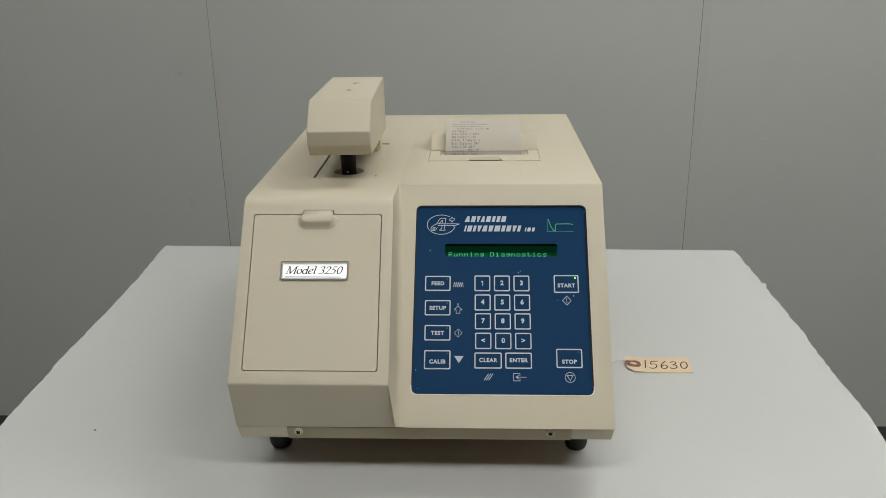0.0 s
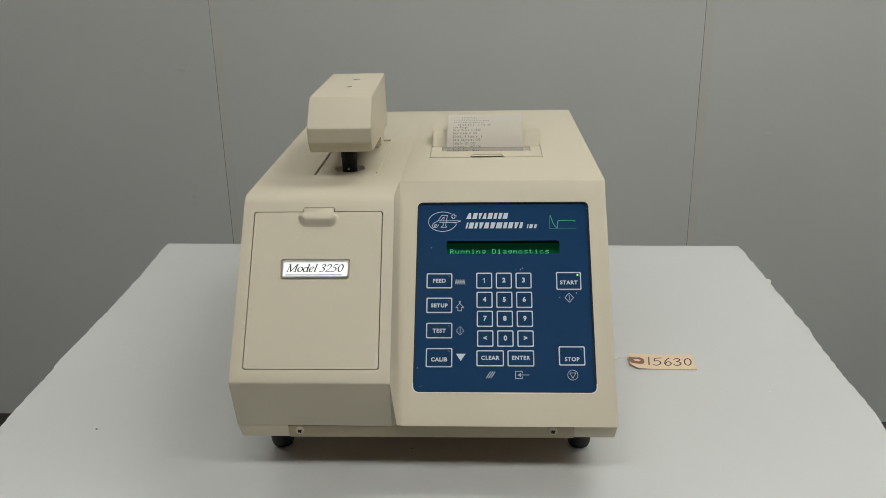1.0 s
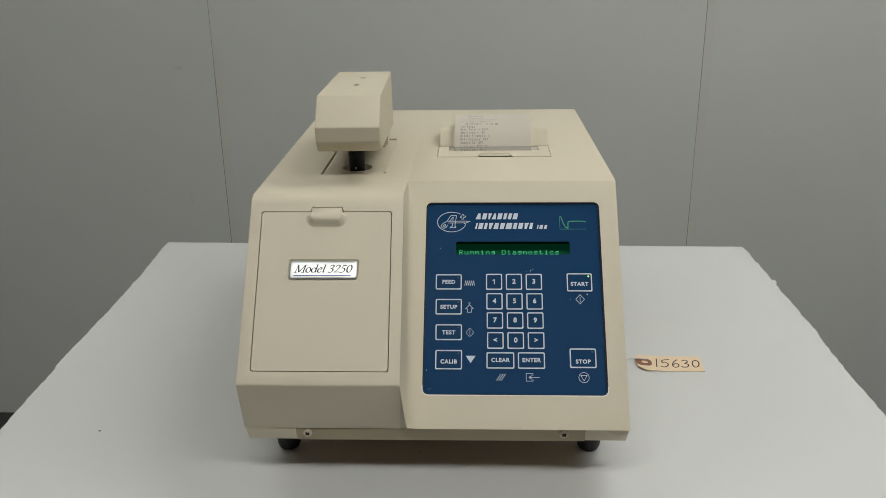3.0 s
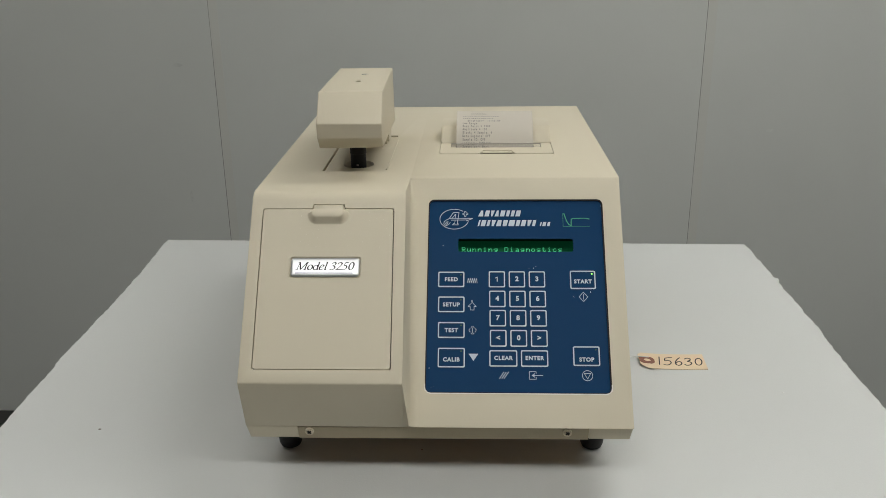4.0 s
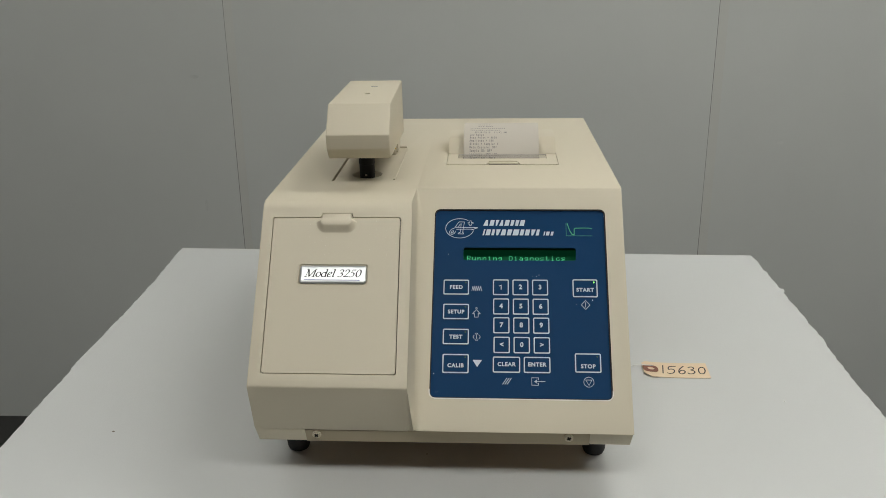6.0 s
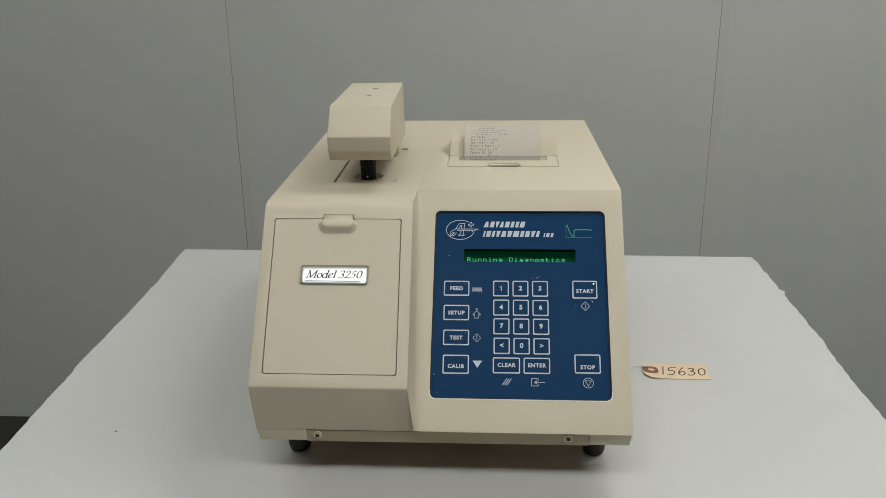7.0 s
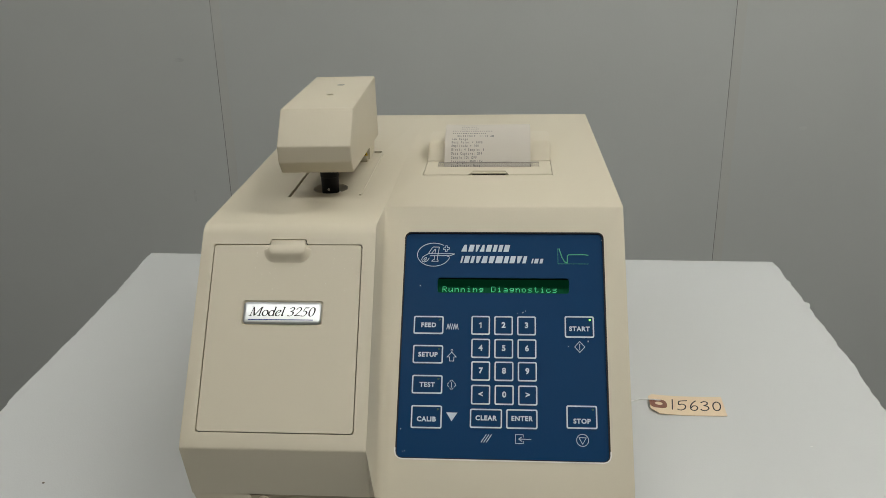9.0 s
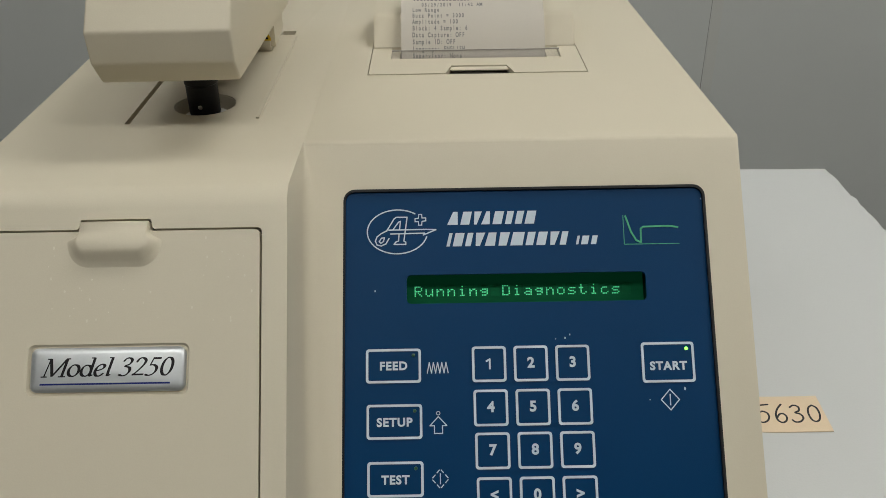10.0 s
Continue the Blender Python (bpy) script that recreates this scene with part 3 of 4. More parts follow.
    bm, x = bmesh.new(), left
    for ch in "Model 3250":
        wide, thin, thick = glyphs.get(ch, (0.26, [], []))
        for line in thin:
            stroke([[(x + em * (u + 0.27 * w), base + em * w) for u, w in line]], 0.00048, z0, z1, bm)
        for line in thick:
            pts = line if len(line) == 2 else smooth_line(line, 4)
            pen_line([(x + em * (u + 0.27 * w), base + em * w) for u, w in pts], (em * 0.056, em * 0.018), 0.00048, z0, z1, bm)
        x += em * wide
    part("plate_writing", on(DOOR, bm), PLATE_INK, door, "dark italic writing")
    part("plate_line", on(DOOR, stroke([[(-0.1274, 0.0899), (-0.0748, 0.0899)]], 0.0007, 0.0006, 0.00108)), PLATE_BLUE, door, "dark blue line")


DOTS = {
    "R": "11110 10001 10001 11110 10100 10010 10001", "u": "00000 00000 10001 10001 10001 10011 01101",
    "n": "00000 00000 10110 11001 10001 10001 10001", "i": "00100 00000 01100 00100 00100 00100 01110",
    "g": "00000 00000 01111 10001 01111 00001 01110", "D": "11110 10001 10001 10001 10001 10001 11110",
    "a": "00000 00000 01110 00001 01111 10001 01111", "o": "00000 00000 01110 10001 10001 10001 01110",
    "s": "00000 00000 01111 10000 01110 00001 11110", "t": "01000 01000 11100 01000 01000 01001 00110",
    "c": "00000 00000 01110 10000 10000 10001 01110"}


def control_panel(root):
    P, Q = outline(-0.0082, 0.1607, -0.0017, 0.1897, 0.0050), outline(0.0206, 0.1314, 0.1358, 0.1493, 0.0022)
    solid = slab(P, -0.0032, -0.0016)
    me = carved("overlay", on(PANEL, solid), [on(PANEL, slab(Q, -0.01, 0.01))], BLUE)
    panel = part("control_panel", me, None, root, "blue printed membrane keypad")
    # black ring over the cream recess walls, painting the shade they lie in
    part("panel_edge_shade", on(PANEL, ring(outline(-0.0087, 0.1612, -0.0022, 0.1902, 0.0055), outline(-0.0078, 0.1600, -0.0012, 0.1890, 0.0045), -0.0033, 0.0001)), BLACK, panel, "black rim, the shade of the recess walls put into colour")
    # pale strip painting the light caught by the recess's lower wall
    lower = [(-0.0089, 0.006), (-0.0089, 0.0033)] + [(-0.0034 - 0.0055 * math.cos(radians(a)), 0.0033 - 0.0057 * math.sin(radians(a))) for a in (30, 60, 90)]
    lower += [(0.1559 + 0.0055 * math.cos(radians(a)), 0.0033 - 0.0057 * math.sin(radians(a))) for a in (90, 60, 30)] + [(0.1614, 0.0033), (0.1614, 0.006)]
    part("panel_lip_highlight", on(PANEL, stroke([lower], 0.0010, -0.0004, 0.0004)), EDGE_HIGHLIGHT, panel, "lower edge of the recess with its highlight as a pale strip")
    z = -0.0016

    def put(name, bm, mat, label=""):
        return part(name, on(PANEL, bm), mat, panel, label)

    # keys with white outlines, writing and small lamps
    keys = []
    for k, (t, top, bot) in enumerate((("FEED", 0.1152, 0.0998), ("SETUP", 0.0903, 0.0749), ("TEST", 0.0652, 0.0499), ("CALIB", 0.0404, 0.0220))):
        keys.append((t, 0.0018 + 0.0003 * k, 0.0268 + 0.0003 * k, bot, top, 0.0052, True))
    cols, tops, bots = (0.0500, 0.0690, 0.0880), (0.1157, 0.0962, 0.0772, 0.0578), (0.0996, 0.0800, 0.0612, 0.0418)
    for k, t in enumerate("123456789<0>"):
        c, r = k % 3, k // 3
        keys.append((t, cols[c] + 0.0003 * r, cols[c] + 0.0155 + 0.0003 * r, bots[r], tops[r], 0.0064, False))
    keys += [("CLEAR", 0.0503, 0.0761, 0.0230, 0.0384, 0.0052, False), ("ENTER", 0.0794, 0.1044, 0.0230, 0.0385, 0.0052, False),
             ("START", 0.1271, 0.1511, 0.0981, 0.1163, 0.0052, True), ("STOP", 0.1273, 0.1517, 0.0240, 0.0424, 0.0052, True)]
    for t, x0, x1, v0, v1, size, lamp in keys:
        bm = slab(outline(x0 + 0.0003, x1 - 0.0003, v0 + 0.0003, v1 - 0.0003, 0.0012, 4), z - 0.0002, z + 0.00035)
        ring(outline(x0, x1, v0, v1, 0.0014, 4), outline(x0 + 0.0011, x1 - 0.0011, v0 + 0.0011, v1 - 0.0011, 0.0008, 4), z - 0.0001, z + 0.0006, bm, 1)
        put("key", bm, [KEY_BLUE, INK])
        drop = {"FEED": 0.0004, "SETUP": 0.0006, "TEST": 0.0006, "CALIB": 0.0022, "START": 0.0020, "STOP": 0.0036}.get(t, 0.0)
        if t == "1":
            cx, cv = (x0 + x1) / 2, (v0 + v1) / 2
            put("key_writing", stroke([[(cx - 0.0012, cv + 0.0013), (cx + 0.0003, cv + 0.0022), (cx + 0.0003, cv - 0.0021)]], 0.0008, z + 0.0002, z + 0.0005), INK)
            continue
        put("key_writing", letters(t, size, (x0 + x1) / 2, (v0 + v1) / 2 - drop + 0.0002, z + 0.0005, weight=size * 0.038, thick=0.0001, space=1.14), INK)
        if lamp:
            lit = t == "START"
            put("key_lamp", moved(lathe([(0, 0.0007), (0.0007, 0.0005), (0.0008, 0), (0, 0)], 14), Matrix.Translation((x1 - 0.0034, v1 - 0.0030, z + 0.0003))), LED_ON if lit else LED_OFF, "lit green indicator" if lit else "dark green indicator")
    a, b, w = z - 0.0001, z + 0.0002, 0.00045
    saw = [(0.0296 + 0.00095 * k, 0.1040 if k % 2 == 0 else 0.1088) for k in range(11)]
    put("symbol", stroke([saw], w, a, b), INK)
    arrow = [(0.0325, 0.0772), (0.0325, 0.0806), (0.0305, 0.0806), (0.0343, 0.0846), (0.0381, 0.0806), (0.0361, 0.0806), (0.0361, 0.0772)]
    put("symbol", stroke([circle(0.0343, 0.0861, 0.0008, n=10)], 0.0003, a, b, stroke([arrow], w, a, b, closed=True), True), INK)
    dia = [[(0.0310 + 0.0038 * s, 0.0575 + 0.0042 * (1 - abs(s - 1))) for s in (0.1, 0.4)], [(0.0310 + 0.0038 * s, 0.0575 + 0.0042 * (1 - abs(s - 1))) for s in (0.62, 0.9)],
           [(0.0310 + 0.0038 * s, 0.0575 + 0.0042 * (1 - abs(s - 1))) for s in (1.1, 1.38)], [(0.0310 + 0.0038 * s, 0.0575 + 0.0042 * (1 - abs(s - 1))) for s in (1.6, 1.9)]]
    dia += [[(x, 0.1150 - v) for x, v in q] for q in dia]
    put("symbol", stroke(dia + [[(0.0348, 0.0553), (0.0348, 0.0597)]], w, a, b), INK)
    put("symbol", slab([(0.0356, 0.0281), (0.0402, 0.0350), (0.0312, 0.0350)], a, b), INK)
    put("symbol", stroke([[(0.0596 + 0.0021 * k, 0.0120), (0.0636 + 0.0021 * k, 0.0180)] for k in range(3)], 0.0006, a, b), INK)
    put("symbol", stroke([[(0.0930, 0.0185), (0.0868, 0.0185), (0.0868, 0.0115), (0.0930, 0.0115)], [(0.0992, 0.0150), (0.0895, 0.0150)], [(0.0918, 0.0167), (0.0893, 0.0150), (0.0918, 0.0133)], [(0.0912, 0.0162), (0.0912, 0.0138)], [(0.0930, 0.0185), (0.0930, 0.0166)], [(0.0930, 0.0134), (0.0930, 0.0115)]], w, a, b), INK)
    put("symbol", stroke([[(0.1350, 0.0904), (0.1391, 0.0950), (0.1432, 0.0904), (0.1391, 0.0858)]], w, a, b, stroke([[(0.1391, 0.0880), (0.1391, 0.0928)]], w, a, b), True), INK)
    put("symbol", stroke([circle(0.1397, 0.0151, 0.0047)], w, a, b, stroke([[(0.1368, 0.0171), (0.1426, 0.0171), (0.1397, 0.0120)]], w, a, b, closed=True), True), INK)

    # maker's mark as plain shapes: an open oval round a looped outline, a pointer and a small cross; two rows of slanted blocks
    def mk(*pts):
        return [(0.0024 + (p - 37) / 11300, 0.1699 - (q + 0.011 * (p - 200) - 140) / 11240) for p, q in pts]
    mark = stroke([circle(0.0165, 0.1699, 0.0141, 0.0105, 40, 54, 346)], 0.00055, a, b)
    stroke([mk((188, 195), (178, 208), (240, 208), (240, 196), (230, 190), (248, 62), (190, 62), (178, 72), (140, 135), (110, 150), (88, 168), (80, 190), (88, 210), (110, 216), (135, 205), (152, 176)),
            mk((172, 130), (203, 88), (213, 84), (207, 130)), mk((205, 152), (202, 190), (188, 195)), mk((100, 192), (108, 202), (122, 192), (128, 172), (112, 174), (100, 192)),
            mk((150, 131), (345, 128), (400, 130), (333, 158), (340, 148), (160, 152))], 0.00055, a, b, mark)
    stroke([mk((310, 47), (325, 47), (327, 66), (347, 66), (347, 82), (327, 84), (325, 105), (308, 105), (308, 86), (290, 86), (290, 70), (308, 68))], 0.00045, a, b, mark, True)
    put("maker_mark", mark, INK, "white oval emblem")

    def blocks(x0, x1, v0, v1, shapes):
        lean, unit, p = (v1 - v0) * 0.24, (x1 - x0) / sum(w for w, top, foot in shapes), x0
        for w, top, foot in shapes:
            c, h = p + w * unit / 2, w * unit / 2 - 0.0004
            put("maker_block", slab([(c - h * foot, v0), (c + h * foot, v0), (c + h * top + lean, v1), (c - h * top + lean, v1)], a, b), INK)
            p += w * unit
    blocks(0.0393, 0.0812, 0.1728, 0.1790, ((1.15, 0.4, 0.95), (1.05, 0.85, 0.9), (0.85, 0.95, 0.35), (0.95, 0.4, 0.95), (1.1, 0.85, 0.85), (0.9, 0.8, 0.75), (0.9, 0.85, 0.8), (1.1, 0.85, 0.9)))
    blocks(0.0387, 0.0958, 0.1625, 0.1688, ((0.5, 0.8, 0.8), (1.05, 0.85, 0.85), (0.75, 0.8, 0.8), (0.95, 0.95, 0.45), (1.1, 0.7, 0.9), (1.05, 0.9, 0.75), (1.3, 0.85, 0.9), (0.9, 0.85, 0.85), (1.05, 0.85, 0.85), (0.95, 0.95, 0.45), (0.8, 0.8, 0.8)))
    blocks(0.0992, 0.1100, 0.1625, 0.1666, ((0.5, 0.8, 0.8), (1.0, 0.85, 0.85), (0.9, 0.75, 0.75)))
    put("graph_axes", stroke([[(0.1224, 0.1760), (0.1224, 0.1622), (0.1480, 0.1622)]], 0.0003, a, b), GREEN_INK)
    curve = [(0.1235, 0.1757), (0.1243, 0.1730), (0.1258, 0.1680), (0.1280, 0.1640), (0.1302, 0.1630), (0.1304, 0.1695), (0.1316, 0.1704), (0.1400, 0.1706), (0.1450, 0.1705), (0.1478, 0.1699)]
    put("graph_curve", stroke([curve], 0.0008, a, b + 0.0001), GREEN_INK, "green printed graph curve")
    # chips and dirt on the overlay
    rng = random.Random(11)
    for x, v in ((0.1596, 0.1836), (0.0928, 0.1190), (0.0950, 0.1205), (0.0885, 0.1186), (-0.0052, 0.0214), (-0.0030, 0.0035), (-0.0012, 0.0040), (0.1300, 0.0905), (0.1460, 0.0952), (0.006, 0.142)):
        s = rng.uniform(0.00015, 0.0004)
        put("scuff", slab(circle(x, v, s, s * rng.uniform(0.6, 2.2), 7), a, z + 0.00006), INK)

    # the sunken display
    zb = -0.0165
    box_in = ring(outline(0.0170, 0.1348, 0.1320, 0.1540, 0.002), outline(0.0185, 0.1333, 0.1335, 0.1525, 0.001), zb - 0.002, -0.0034)
    put("display_shroud", box_in, SHROUD, "dark shroud behind the display window")
    put("display_glass", slab(outline(0.0172, 0.1346, 0.1322, 0.1538, 0.001), zb - 0.003, zb), SCREEN, "dark green display glass")
    text, pitch, x0, base = "Running Diagnostics", 0.00525, 0.0238, 0.1412
    dots = bmesh.new()
    for k in range(20):
        cells = bmesh.new()
        slab([(x0 + pitch * k - 0.0003, base - 0.0003), (x0 + pitch * k + 0.0039, base - 0.0003), (x0 + pitch * k + 0.0039, base + 0.0053), (x0 + pitch * k - 0.0003, base + 0.0053)], zb - 0.0001, zb + 0.0001, cells)
        put("display_cell", cells, CELL)
    for k, ch in enumerate(text):
        for r, row in enumerate(DOTS.get(ch, "").split()):
            for c, bit in enumerate(row):
                if bit == "1":
                    p, q = x0 + pitch * k + 0.00075 * c, base + 0.00072 * (6 - r)
                    slab([(p, q), (p + 0.00058, q), (p + 0.00058, q + 0.00055), (p, q + 0.00055)], zb, zb + 0.0002, dots)
    put("display_writing", dots, VFD, "glowing green dot-matrix writing")


def sample_stage(root):
    part("plate_ridge", on(TOP, slab(outline(-0.0558, -0.0538, 0.188, 0.330, 0.0006), 0.0, 0.0009)), CREAM_SMOOTH, root)
    part("sample_well", on(TOP, moved(lathe([(0.0163, -0.0004), (0.0156, -0.0008), (0.0140, -0.0050), (0.0128, -0.0066), (0.0, -0.0066), (0.0, -0.010), (0.0163, -0.010), (0.0163, -0.0004)], 40), Matrix.Translation((-0.0860, 0.2095, 0)))), CREAM_SMOOTH, root, "shallow cream sample well")
    part("well_floor", on(TOP, moved(lathe([(0, -0.0060), (0.0118, -0.0060), (0.0122, -0.0064), (0.0122, -0.0080), (0, -0.0080)], 32), Matrix.Translation((-0.0860, 0.2095, 0)))), WHITE_INK, root, "white well floor")
    block = bmesh.new()
    pts = [(-0.1172, 0.298), (-0.0625, 0.298), (-0.0645, 0.346), (-0.1160, 0.346)]
    slab(pts, 0.0, 0.0285, block)
    bmesh.ops.bevel(block, geom=[e for e in block.edges], offset=0.0030, segments=4, affect="EDGES")
    guide = part("guide_block", on(TOP, block), CREAM_SMOOTH, root)
    F = Matrix.Translation((0, 0.2978, TZ + 0.25)) @ pose(0, 0, 0, 90)
    part("prohibition_sticker", on(F, slab(circle(-0.1045, 0.0150, 0.0088), 0, 0.0002)), WHITE_INK, guide, "round white sticker")
    bm = slab(outline(-0.1074, -0.1020, 0.0088, 0.0158, 0.0012), 0.0002, 0.0004)
    for k, top in enumerate((0.0192, 0.0208, 0.0204, 0.0186)):
        slab(outline(-0.1074 + 0.0014 * k, -0.1063 + 0.0014 * k, 0.0150, top, 0.0004), 0.0002, 0.0004, bm)
    part("sticker_symbol", on(F, bm), PLATE_INK, guide, "black symbol")
    bm = ring(circle(-0.1045, 0.0150, 0.0088), circle(-0.1045, 0.0150, 0.0074), 0.0002, 0.0005)
    part("sticker_ring", on(F, stroke([[(-0.1098, 0.0203), (-0.0992, 0.0097)]], 0.0013, 0.0002, 0.0006, bm)), RED, guide, "red ring with a slanting bar")
    part("warning_sticker", on(F, slab([(-0.0832, 0.0076), (-0.0646, 0.0076), (-0.0646, 0.0092), (-0.0726, 0.0240), (-0.0752, 0.0240), (-0.0832, 0.0092)], 0, 0.0002)), YELLOW, guide, "yellow warning triangle")
    bm = stroke([[(-0.0814, 0.0090), (-0.0666, 0.0090), (-0.0740, 0.0224)]], 0.0009, 0.0002, 0.0004, closed=True)
    stroke([[(-0.0782, 0.0106), (-0.0750, 0.0124), (-0.0704, 0.0122)], [(-0.0752, 0.0124), (-0.0762, 0.0150)], [(-0.0740, 0.0126), (-0.0738, 0.0166)], [(-0.0728, 0.0126), (-0.0712, 0.0146)]], 0.0009, 0.0002, 0.0004, bm)
    part("sticker_edge", on(F, bm), PLATE_INK, guide, "black triangle edge and strokes")
    for x in (-0.1050, -0.0735):
        part("guide_rod", on(TOP, moved(lathe([(0, 0.020), (0.0068, 0.020), (0.0068, 0.050), (0, 0.050)]), Matrix.Translation((x, 0.318, 0)))), STEEL, root, "polished steel rod")
    # the lowered head over the well
    prof = [(0.1585, 0.2802), (0.1502, 0.2915), (0.1490, 0.3060), (0.1752, 0.3332), (0.3480, 0.3300), (0.3480, 0.2670)]
    sides = ((-0.1190, -0.1195, -0.1195, -0.1195, -0.1195, -0.1190), (-0.0556, -0.0556, -0.0556, -0.0556, -0.0577, -0.0570))
    shell = [(0.1700, 0.2500), (0.1700, 0.2940), (0.1800, 0.3250), (0.3440, 0.3250), (0.3440, 0.2500)]
    turn = Matrix.Translation((-0.0876, 0.25, 0)) @ pose(0, 0, 0, 0, 0, 1.5) @ Matrix.Translation((0.087, -0.25, 0))
    bm = bmesh.new()
    rows = [[bm.verts.new(turn @ Vector((x, y, TZ + h))) for x, (y, h) in zip(xs, prof)] for xs in sides]
    for k in range(6):
        j = (k + 1) % 6
        bm.faces.new((rows[0][k], rows[0][j], rows[1][j], rows[1][k]))
    bm.faces.new(rows[0][::-1])
    bm.faces.new(rows[1])
    bmesh.ops.recalc_face_normals(bm, faces=bm.faces)
    bmesh.ops.bevel(bm, geom=list(bm.edges), offset=0.0013, segments=3, affect="EDGES", profile=0.5)
    hollow = bmesh.new()
    rows = [[hollow.verts.new(turn @ Vector((x, y, TZ + h))) for y, h in shell] for x in (-0.1176, -0.0594)]
    for k in range(5):
        hollow.faces.new((rows[0][k], rows[0][(k + 1) % 5], rows[1][(k + 1) % 5], rows[1][k]))
    hollow.faces.new(rows[0][::-1])
    hollow.faces.new(rows[1])
    hole = moved(slab(circle(-0.0872, 0.2425, 0.0031, 0.0042), 0.3180, 0.34), Matrix.Translation((0, 0, TZ)))
    head = part("sampling_head", carved("head", bm, [hollow, hole], CREAM), None, root, "cream sampling head, lowered over the well")
    # dark disc low in the hole, added for the darkness inside it
    part("head_hole_shade", moved(slab(circle(-0.0872, 0.2425, 0.0040, 0.0050), 0.3200, 0.3225), Matrix.Translation((0, 0, TZ))), DARK, head)
    part("head_mark", moved(stroke([circle(-0.0865, 0.294, 0.0036, 0.0024, 12, 0, 300)], 0.0005, 0.3300, 0.33135), Matrix.Translation((0, 0, TZ))), PLAIN, head)
    probe = [(0, -0.0058), (0.0060, -0.0058), (0.0076, -0.0045), (0.0080, -0.0030), (0.0082, 0.0125), (0.0086, 0.0130), (0.0086, 0.0760), (0, 0.0760)]
    pr = part("probe_holder", on(TOP, moved(lathe(probe), Matrix.Translation((-0.0860, 0.2080, 0)))), BLACK, head, "black probe holder")
    part("probe_screw", on(TOP, moved(lathe([(0, 0.0012), (0.0012, 0.001), (0.0014, 0), (0, 0)], 12), Matrix.Translation((-0.0860, 0.2002, 0.0020)) @ pose(0, 0, 0, 90))), STEEL, head, "tiny steel grub screw")


def printer_bay(root):
    # front frame with a slot cut into it, and a thumb notch
    part("bay_liner", on(TOP, slab(outline(-0.0034, 0.1224, 0.2523, 0.3704, 0.001), -0.0119, -0.0095)), DARK, root)
    frame_pts = [(-0.0028, 0.2530), (0.0410, 0.2530), (0.0446, 0.2665), (0.0768, 0.2665), (0.0804, 0.2530), (0.1218, 0.2530), (0.1218, 0.3016), (0.1104, 0.3016), (0.1104, 0.2800), (0.0088, 0.2800), (0.0088, 0.3016), (-0.0028, 0.3016)]
    part("printer_frame", on(TOP, slab(frame_pts, -0.0035, 0.0004)), CREAM_SMOOTH, root)
    # thumb catch: a lip sloping down into a dark slot
    bm = bmesh.new()
    lip = [(0.2659, -0.0003), (0.2640, -0.0004), (0.2624, -0.0006), (0.2618, -0.0010), (0.2622, -0.0014), (0.2659, -0.0014)]
    ends = [[bm.verts.new((x + sx * (0.2665 - y) * 0.27, y, h)) for y, h in lip] for x, sx in ((0.0449, -1), (0.0765, 1))]
    for k in range(len(lip)):
        q = (k + 1) % len(lip)
        bm.faces.new((ends[0][k], ends[0][q], ends[1][q], ends[1][k]))
    bm.faces.new(ends[0])
    bm.faces.new(ends[1][::-1])
    part("thumb_catch", on(TOP, bm), CREAM_SMOOTH, root)
    # dark slab filling the notch, its colour standing in for the slot's shade
    part("thumb_gap_shade", on(TOP, slab([(0.0413, 0.2534), (0.0801, 0.2534), (0.0768, 0.2662), (0.0446, 0.2662)], -0.0094, -0.0030)), GAP, root)
    # lid behind the slot: a steep face up to a crease, then a flat top
    bm = bmesh.new()
    prof = [(0.3030, -0.004), (0.3030, 0.0006), (0.3040, 0.0022), (0.3146, 0.0158), (0.3158, 0.0170), (0.3172, 0.0177), (0.3194, 0.0180), (0.3480, 0.0184), (0.3600, 0.0174), (0.3660, 0.0125), (0.3690, 0.0060), (0.3700, 0.0010), (0.3700, -0.004)]
    rows = [[bm.verts.new((x, y, h)) for y, h in prof] for x in (-0.0028, 0.1218)]
    for k in range(len(prof)):
        j = (k + 1) % len(prof)
        bm.faces.new((rows[0][k], rows[0][j], rows[1][j], rows[1][k]))
    bm.faces.new(rows[0][::-1])
    bm.faces.new(rows[1])
    bmesh.ops.recalc_face_normals(bm, faces=bm.faces)
    bmesh.ops.bevel(bm, geom=[e for e in bm.edges if e.calc_face_angle(0) > radians(40)], offset=0.0012, segments=2, affect="EDGES")
    part("printer_lid", on(TOP, bm), CREAM_SMOOTH, root)
    part("slot_floor", on(TOP, slab(outline(0.0090, 0.1102, 0.2802, 0.3028, 0.0005), -0.0094, -0.0072)), CREAM_SMOOTH, root)
    for p, q in ((0.0091, 0.0140), (0.1026, 0.1101)):
        part("slot_end", on(TOP, slab(outline(p, q, 0.2806, 0.3024, 0.0004), -0.0072, -0.0012)), CREAM_SMOOTH, root)
    tilt = Matrix.Translation((0, 0.2806, 0.0006)) @ pose(0, 0, 0, 15)
    part("tear_bar", on(TOP, moved(slab(outline(0.0092, 0.1100, 0.0, 0.0076, 0.0005), 0.0, 0.0005), tilt)), CLEAR, root, "translucent grey tear bar")
    part("tear_edge", on(TOP, moved(slab(outline(0.0092, 0.1100, 0.0077, 0.0084, 0.0002), -0.0001, 0.0007), tilt)), TEAR, root, "grey serrated edge")



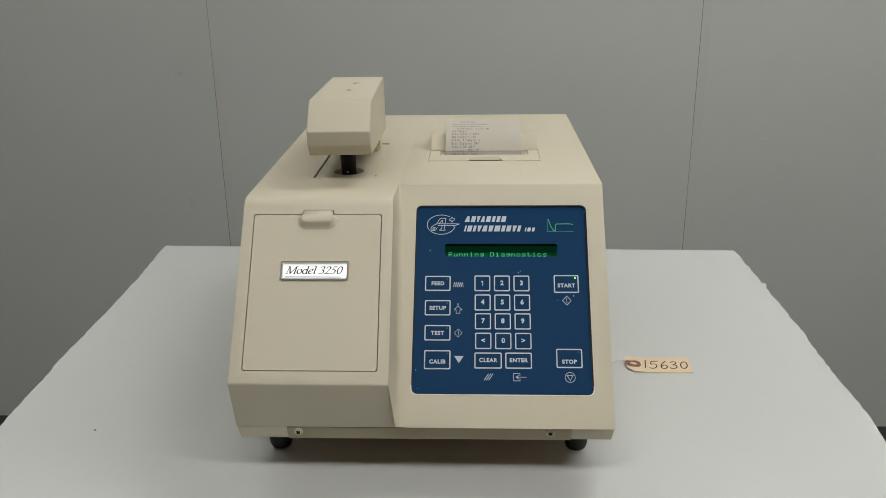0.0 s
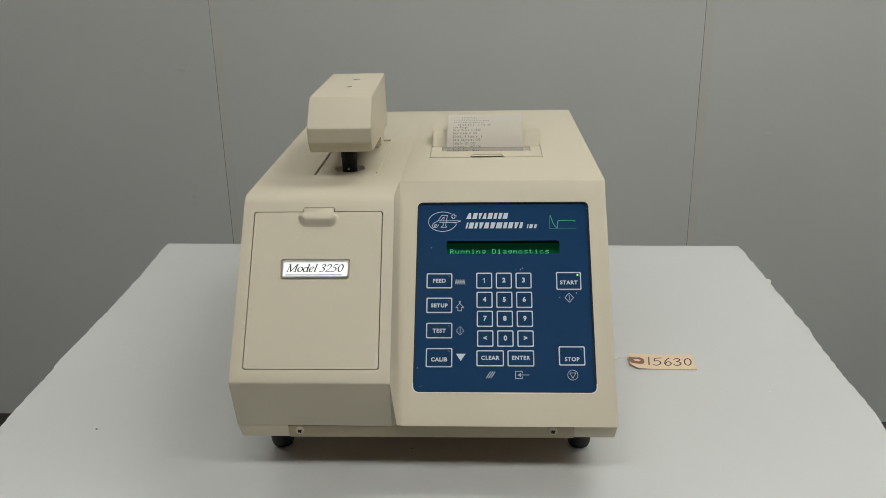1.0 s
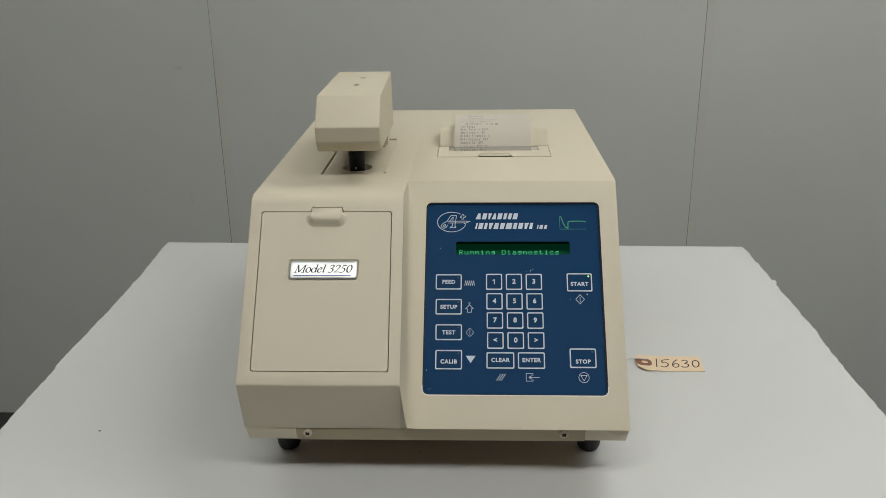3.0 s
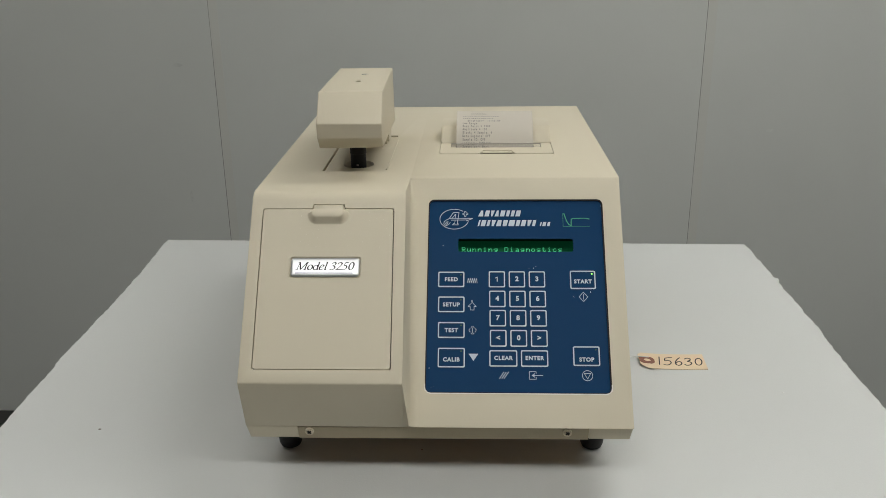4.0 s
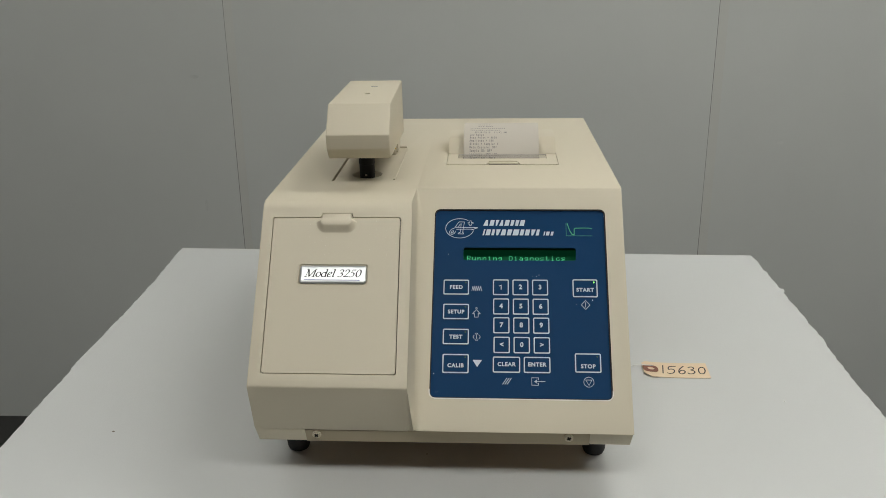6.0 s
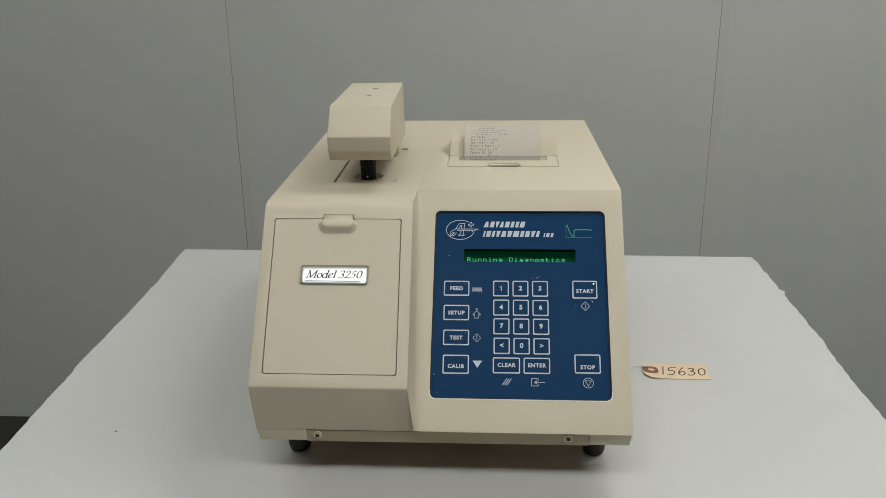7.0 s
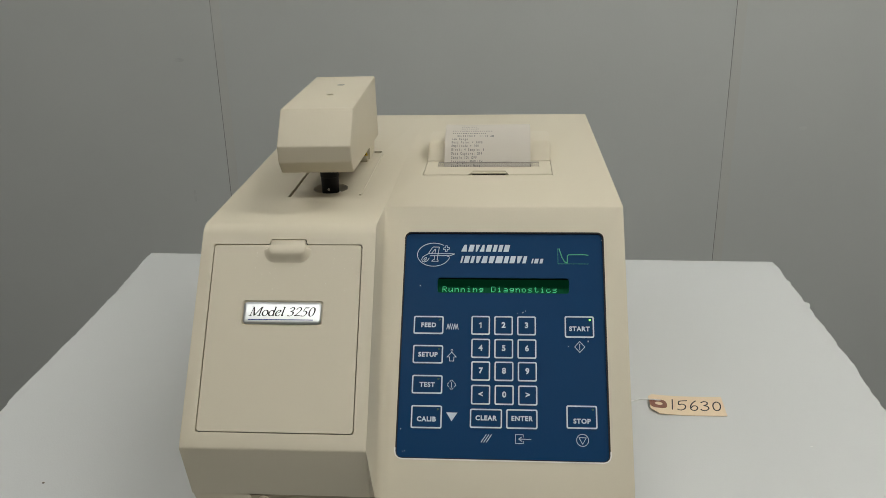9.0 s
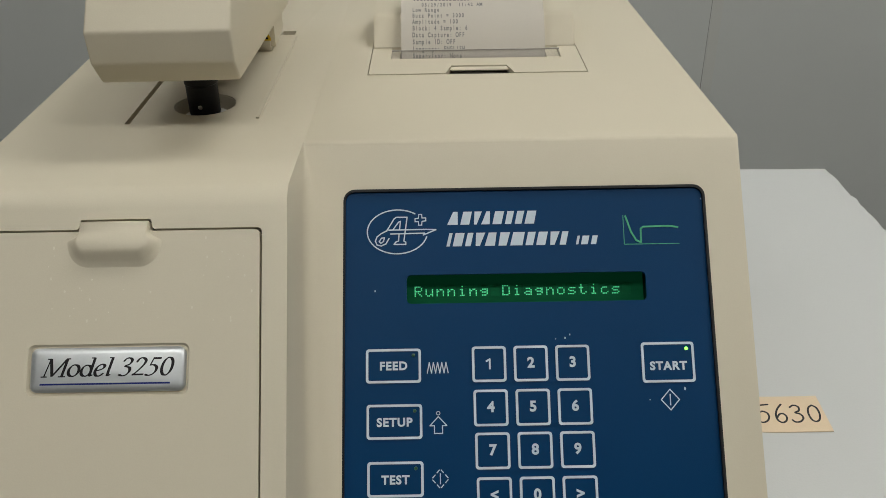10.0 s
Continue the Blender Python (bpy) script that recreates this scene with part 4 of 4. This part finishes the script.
def receipt():
    z = TZ + 0.25
    root = thing("receipt_paper", "white printed paper strip curling out of the printer slot", "paper", (0.058, 0.29, z))
    path = [(0.2845, -0.0066), (0.2860, -0.0042), (0.2880, -0.0010), (0.2902, 0.0025), (0.2924, 0.0060), (0.2948, 0.0095), (0.2974, 0.0129), (0.3002, 0.0161), (0.3034, 0.0190), (0.3070, 0.0217), (0.3108, 0.0239), (0.3150, 0.0258), (0.3194, 0.0274), (0.3240, 0.0288), (0.3290, 0.0299), (0.3340, 0.0308)]
    bm = bmesh.new()
    x0, x1, n = 0.0149, 0.1018, 8
    rows = []
    for y, h in path:
        rows.append([[bm.verts.new((x0 + (x1 - x0) * i / n, y, z + h + 0.0003 * (2 * i / n - 1) ** 2 - k * 0.00025)) for i in range(n + 1)] for k in (0, 1)])
    m = len(rows)
    for j in range(m - 1):
        for i in range(n):
            bm.faces.new((rows[j][0][i], rows[j][0][i + 1], rows[j + 1][0][i + 1], rows[j + 1][0][i]))
            bm.faces.new((rows[j][1][i], rows[j + 1][1][i], rows[j + 1][1][i + 1], rows[j][1][i + 1]))
        for i in (0, n):
            bm.faces.new((rows[j][0][i], rows[j + 1][0][i], rows[j + 1][1][i], rows[j][1][i]))
    for j in (0, m - 1):
        for i in range(n):
            bm.faces.new((rows[j][0][i], rows[j][0][i + 1], rows[j][1][i + 1], rows[j][1][i]))
    part("strip", bm, PAPER, root, smooth=60)
    cum = [0.0]
    for (a, b), (c, d) in zip(path, path[1:]):
        cum.append(cum[-1] + math.hypot(c - a, d - b))

    def on_paper(s):
        for k in range(m - 1):
            if s <= cum[k + 1] or k == m - 2:
                f = (s - cum[k]) / (cum[k + 1] - cum[k])
                (a, b), (c, d) = path[k], path[k + 1]
                return a + (c - a) * f, b + (d - b) * f
    lines = ["Supervisor: None", "Language: ENGLISH", "Sample ID: OFF", "Data Capture: OFF", "Block: 4 Sample: 6", "Amplitude = 100", "Buzz Point = 3000", "Low Range", "   05/29/2019  11:42 AM", 0.034, 0.040, 0.018, 0.016]
    s = 0.0068
    for t in lines:
        bm = bmesh.new()
        if isinstance(t, str):
            for k, ch in enumerate(t):
                if ch != " ":
                    join(bm, letters(ch, 0.0041, 0.0215 + 0.00188 * (k + 0.5), 0, 0, "CENTER", thick=0.00004, stretch=0.60, weight=0.00011))
        else:
            x = 0.0215 + (0.010 if t < 0.03 else 0.001)
            rng, end = random.Random(int(t * 9999)), x + t
            while x < end:
                w = rng.uniform(0.0008, 0.0018)
                d = rng.uniform(0.0002, 0.0008)
                slab([(x, -0.0004), (x + w, -0.0004), (x + w, d), (x, d)], -0.00004, 0.00004, bm)
                x += w + 0.0009
        for v in bm.verts:
            y, h = on_paper(s + v.co.y)
            u = (v.co.x - x0) / (x1 - x0)
            v.co = Vector((v.co.x, y, z + h + 0.00012 + v.co.z + 0.0003 * (2 * u - 1) ** 2))
        tagged(part("printed_line", bm, PRINT, root), "faint grey printed line", kind="stuff")
        s += 0.0043
    settle(root)


def tag():
    m = pose(0.2680, 0.2466, TZ, 0, 0, -1.0)
    root = thing("inventory_tag", "manila card tag with handwritten black number, lying on the sheet", "tag", (0.269, 0.2455, TZ))
    w, h, c = 0.0385, 0.0188, 0.0080
    pts = [(-w + c, -h), (w - 0.0008, -h), (w, h), (-w + 0.0045, h), (-w, h - 0.0050), (-w, -h + c)]
    bm = slab(pts, 0.0, 0.0006)
    bmesh.ops.subdivide_edges(bm, edges=[e for e in bm.edges if abs(e.verts[0].co.x - e.verts[1].co.x) > 0.03], cuts=8)
    bmesh.ops.triangulate(bm, faces=bm.faces)

    def lift(p):
        return 0.0002 + 0.0022 * max(0.0, (-p.x) / w) ** 2 + 0.0008 * max(0.0, p.x / w) ** 2
    for v in bm.verts:
        v.co.z += lift(v.co)
    part("card", moved(bm, m), MANILA, root, smooth=40)

    def lay(b):
        for v in b.verts:
            v.co.z += lift(v.co) + 0.0006
        return moved(b, m)
    part("eyelet_patch", lay(ring(outline(-0.0384, -0.0205, -0.0078, 0.0088, 0.0060, 5), circle(-0.0288, 0.001, 0.0042, 0.0034, 24, 7.5, 367.5), 0, 0.0003)), PATCH, root, "reddish-brown reinforcing ring")
    digits = {"1": [[(0.10, 0.0), (0.14, 1.0)]],
              "5": [[(0.95, 1.02), (0.22, 0.92), (0.16, 0.56), (0.45, 0.62), (0.74, 0.52), (0.80, 0.30), (0.62, 0.08), (0.30, -0.02), (0.0, 0.06)]],
              "6": [[(0.62, 1.0), (0.30, 0.74), (0.10, 0.42), (0.12, 0.12), (0.36, -0.02), (0.64, 0.06), (0.76, 0.28), (0.60, 0.46), (0.34, 0.44), (0.14, 0.26)]],
              "3": [[(0.10, 0.86), (0.40, 0.98), (0.70, 0.88), (0.66, 0.66), (0.38, 0.54), (0.70, 0.44), (0.80, 0.22), (0.54, 0.02), (0.20, 0.0), (0.02, 0.12)]],
              "0": [[(0.50, 0.98), (0.20, 0.82), (0.08, 0.48), (0.18, 0.12), (0.44, 0.0), (0.72, 0.14), (0.84, 0.50), (0.74, 0.84), (0.46, 0.98)]]}
    pen = bmesh.new()
    for k, (ch, x, size) in enumerate(zip("15630", (-0.0172, -0.0108, 0.0018, 0.0130, 0.0250), (0.0198, 0.0185, 0.0188, 0.0180, 0.0176))):
        for line in digits[ch]:
            stroke([smooth_line([(x + (0.62 * a + 0.12 * b) * size * 0.92, -0.0088 + b * size) for a, b in line], 4)], 0.0013, 0, 0.0002, pen)
    part("handwriting", lay(pen), PEN, root, "handwritten black number")
    cu = bpy.data.curves.new("tie_string", "CURVE")
    cu.dimensions, cu.bevel_depth, cu.bevel_resolution = "3D", 0.0006, 2
    sp = cu.splines.new("BEZIER")
    pts = [(0.2405, 0.2480, TZ + 0.0060), (0.2250, 0.2530, TZ + 0.0040), (0.2050, 0.2490, TZ + 0.0030), (0.1700, 0.2540, TZ + 0.0050), (0.1600, 0.2600, TZ + 0.0420)]
    sp.bezier_points.add(len(pts) - 1)
    for b, p in zip(sp.bezier_points, pts):
        b.co, b.handle_left_type, b.handle_right_type = p, "AUTO", "AUTO"
    cu.materials.append(WHITE_INK)
    wire = new("tie_string", cu)
    wire.parent = root
    wire.matrix_parent_inverse = Matrix.Translation(-Vector(root.location))
    tagged(wire, "thin white tie string")


def crumbs():
    rng = random.Random(3)
    for x, y, r, mat, lab in ((-0.3510, 0.0860, 0.0010, CRUMB, "tiny dark crumb on the white sheet"), (-0.0150, 0.0560, 0.0007, CRUMB, "tiny dark crumb on the white sheet"),
                              (0.3740, 0.1770, 0.0009, WHITE_INK, "small pale nick on the white sheet")):
        bm = bmesh.new()
        bmesh.ops.create_icosphere(bm, subdivisions=2, radius=r)
        for v in bm.verts:
            v.co *= rng.uniform(0.75, 1.2)
            v.co = Vector((x + v.co.x * 1.5, y + v.co.y, TZ + max(-0.0002, v.co.z * 0.4 + r * 0.25)))
        tagged(part("crumb", bm, mat), lab, "crumb", "crumbs")


room()
table()
instrument()
receipt()
tag()
crumbs()
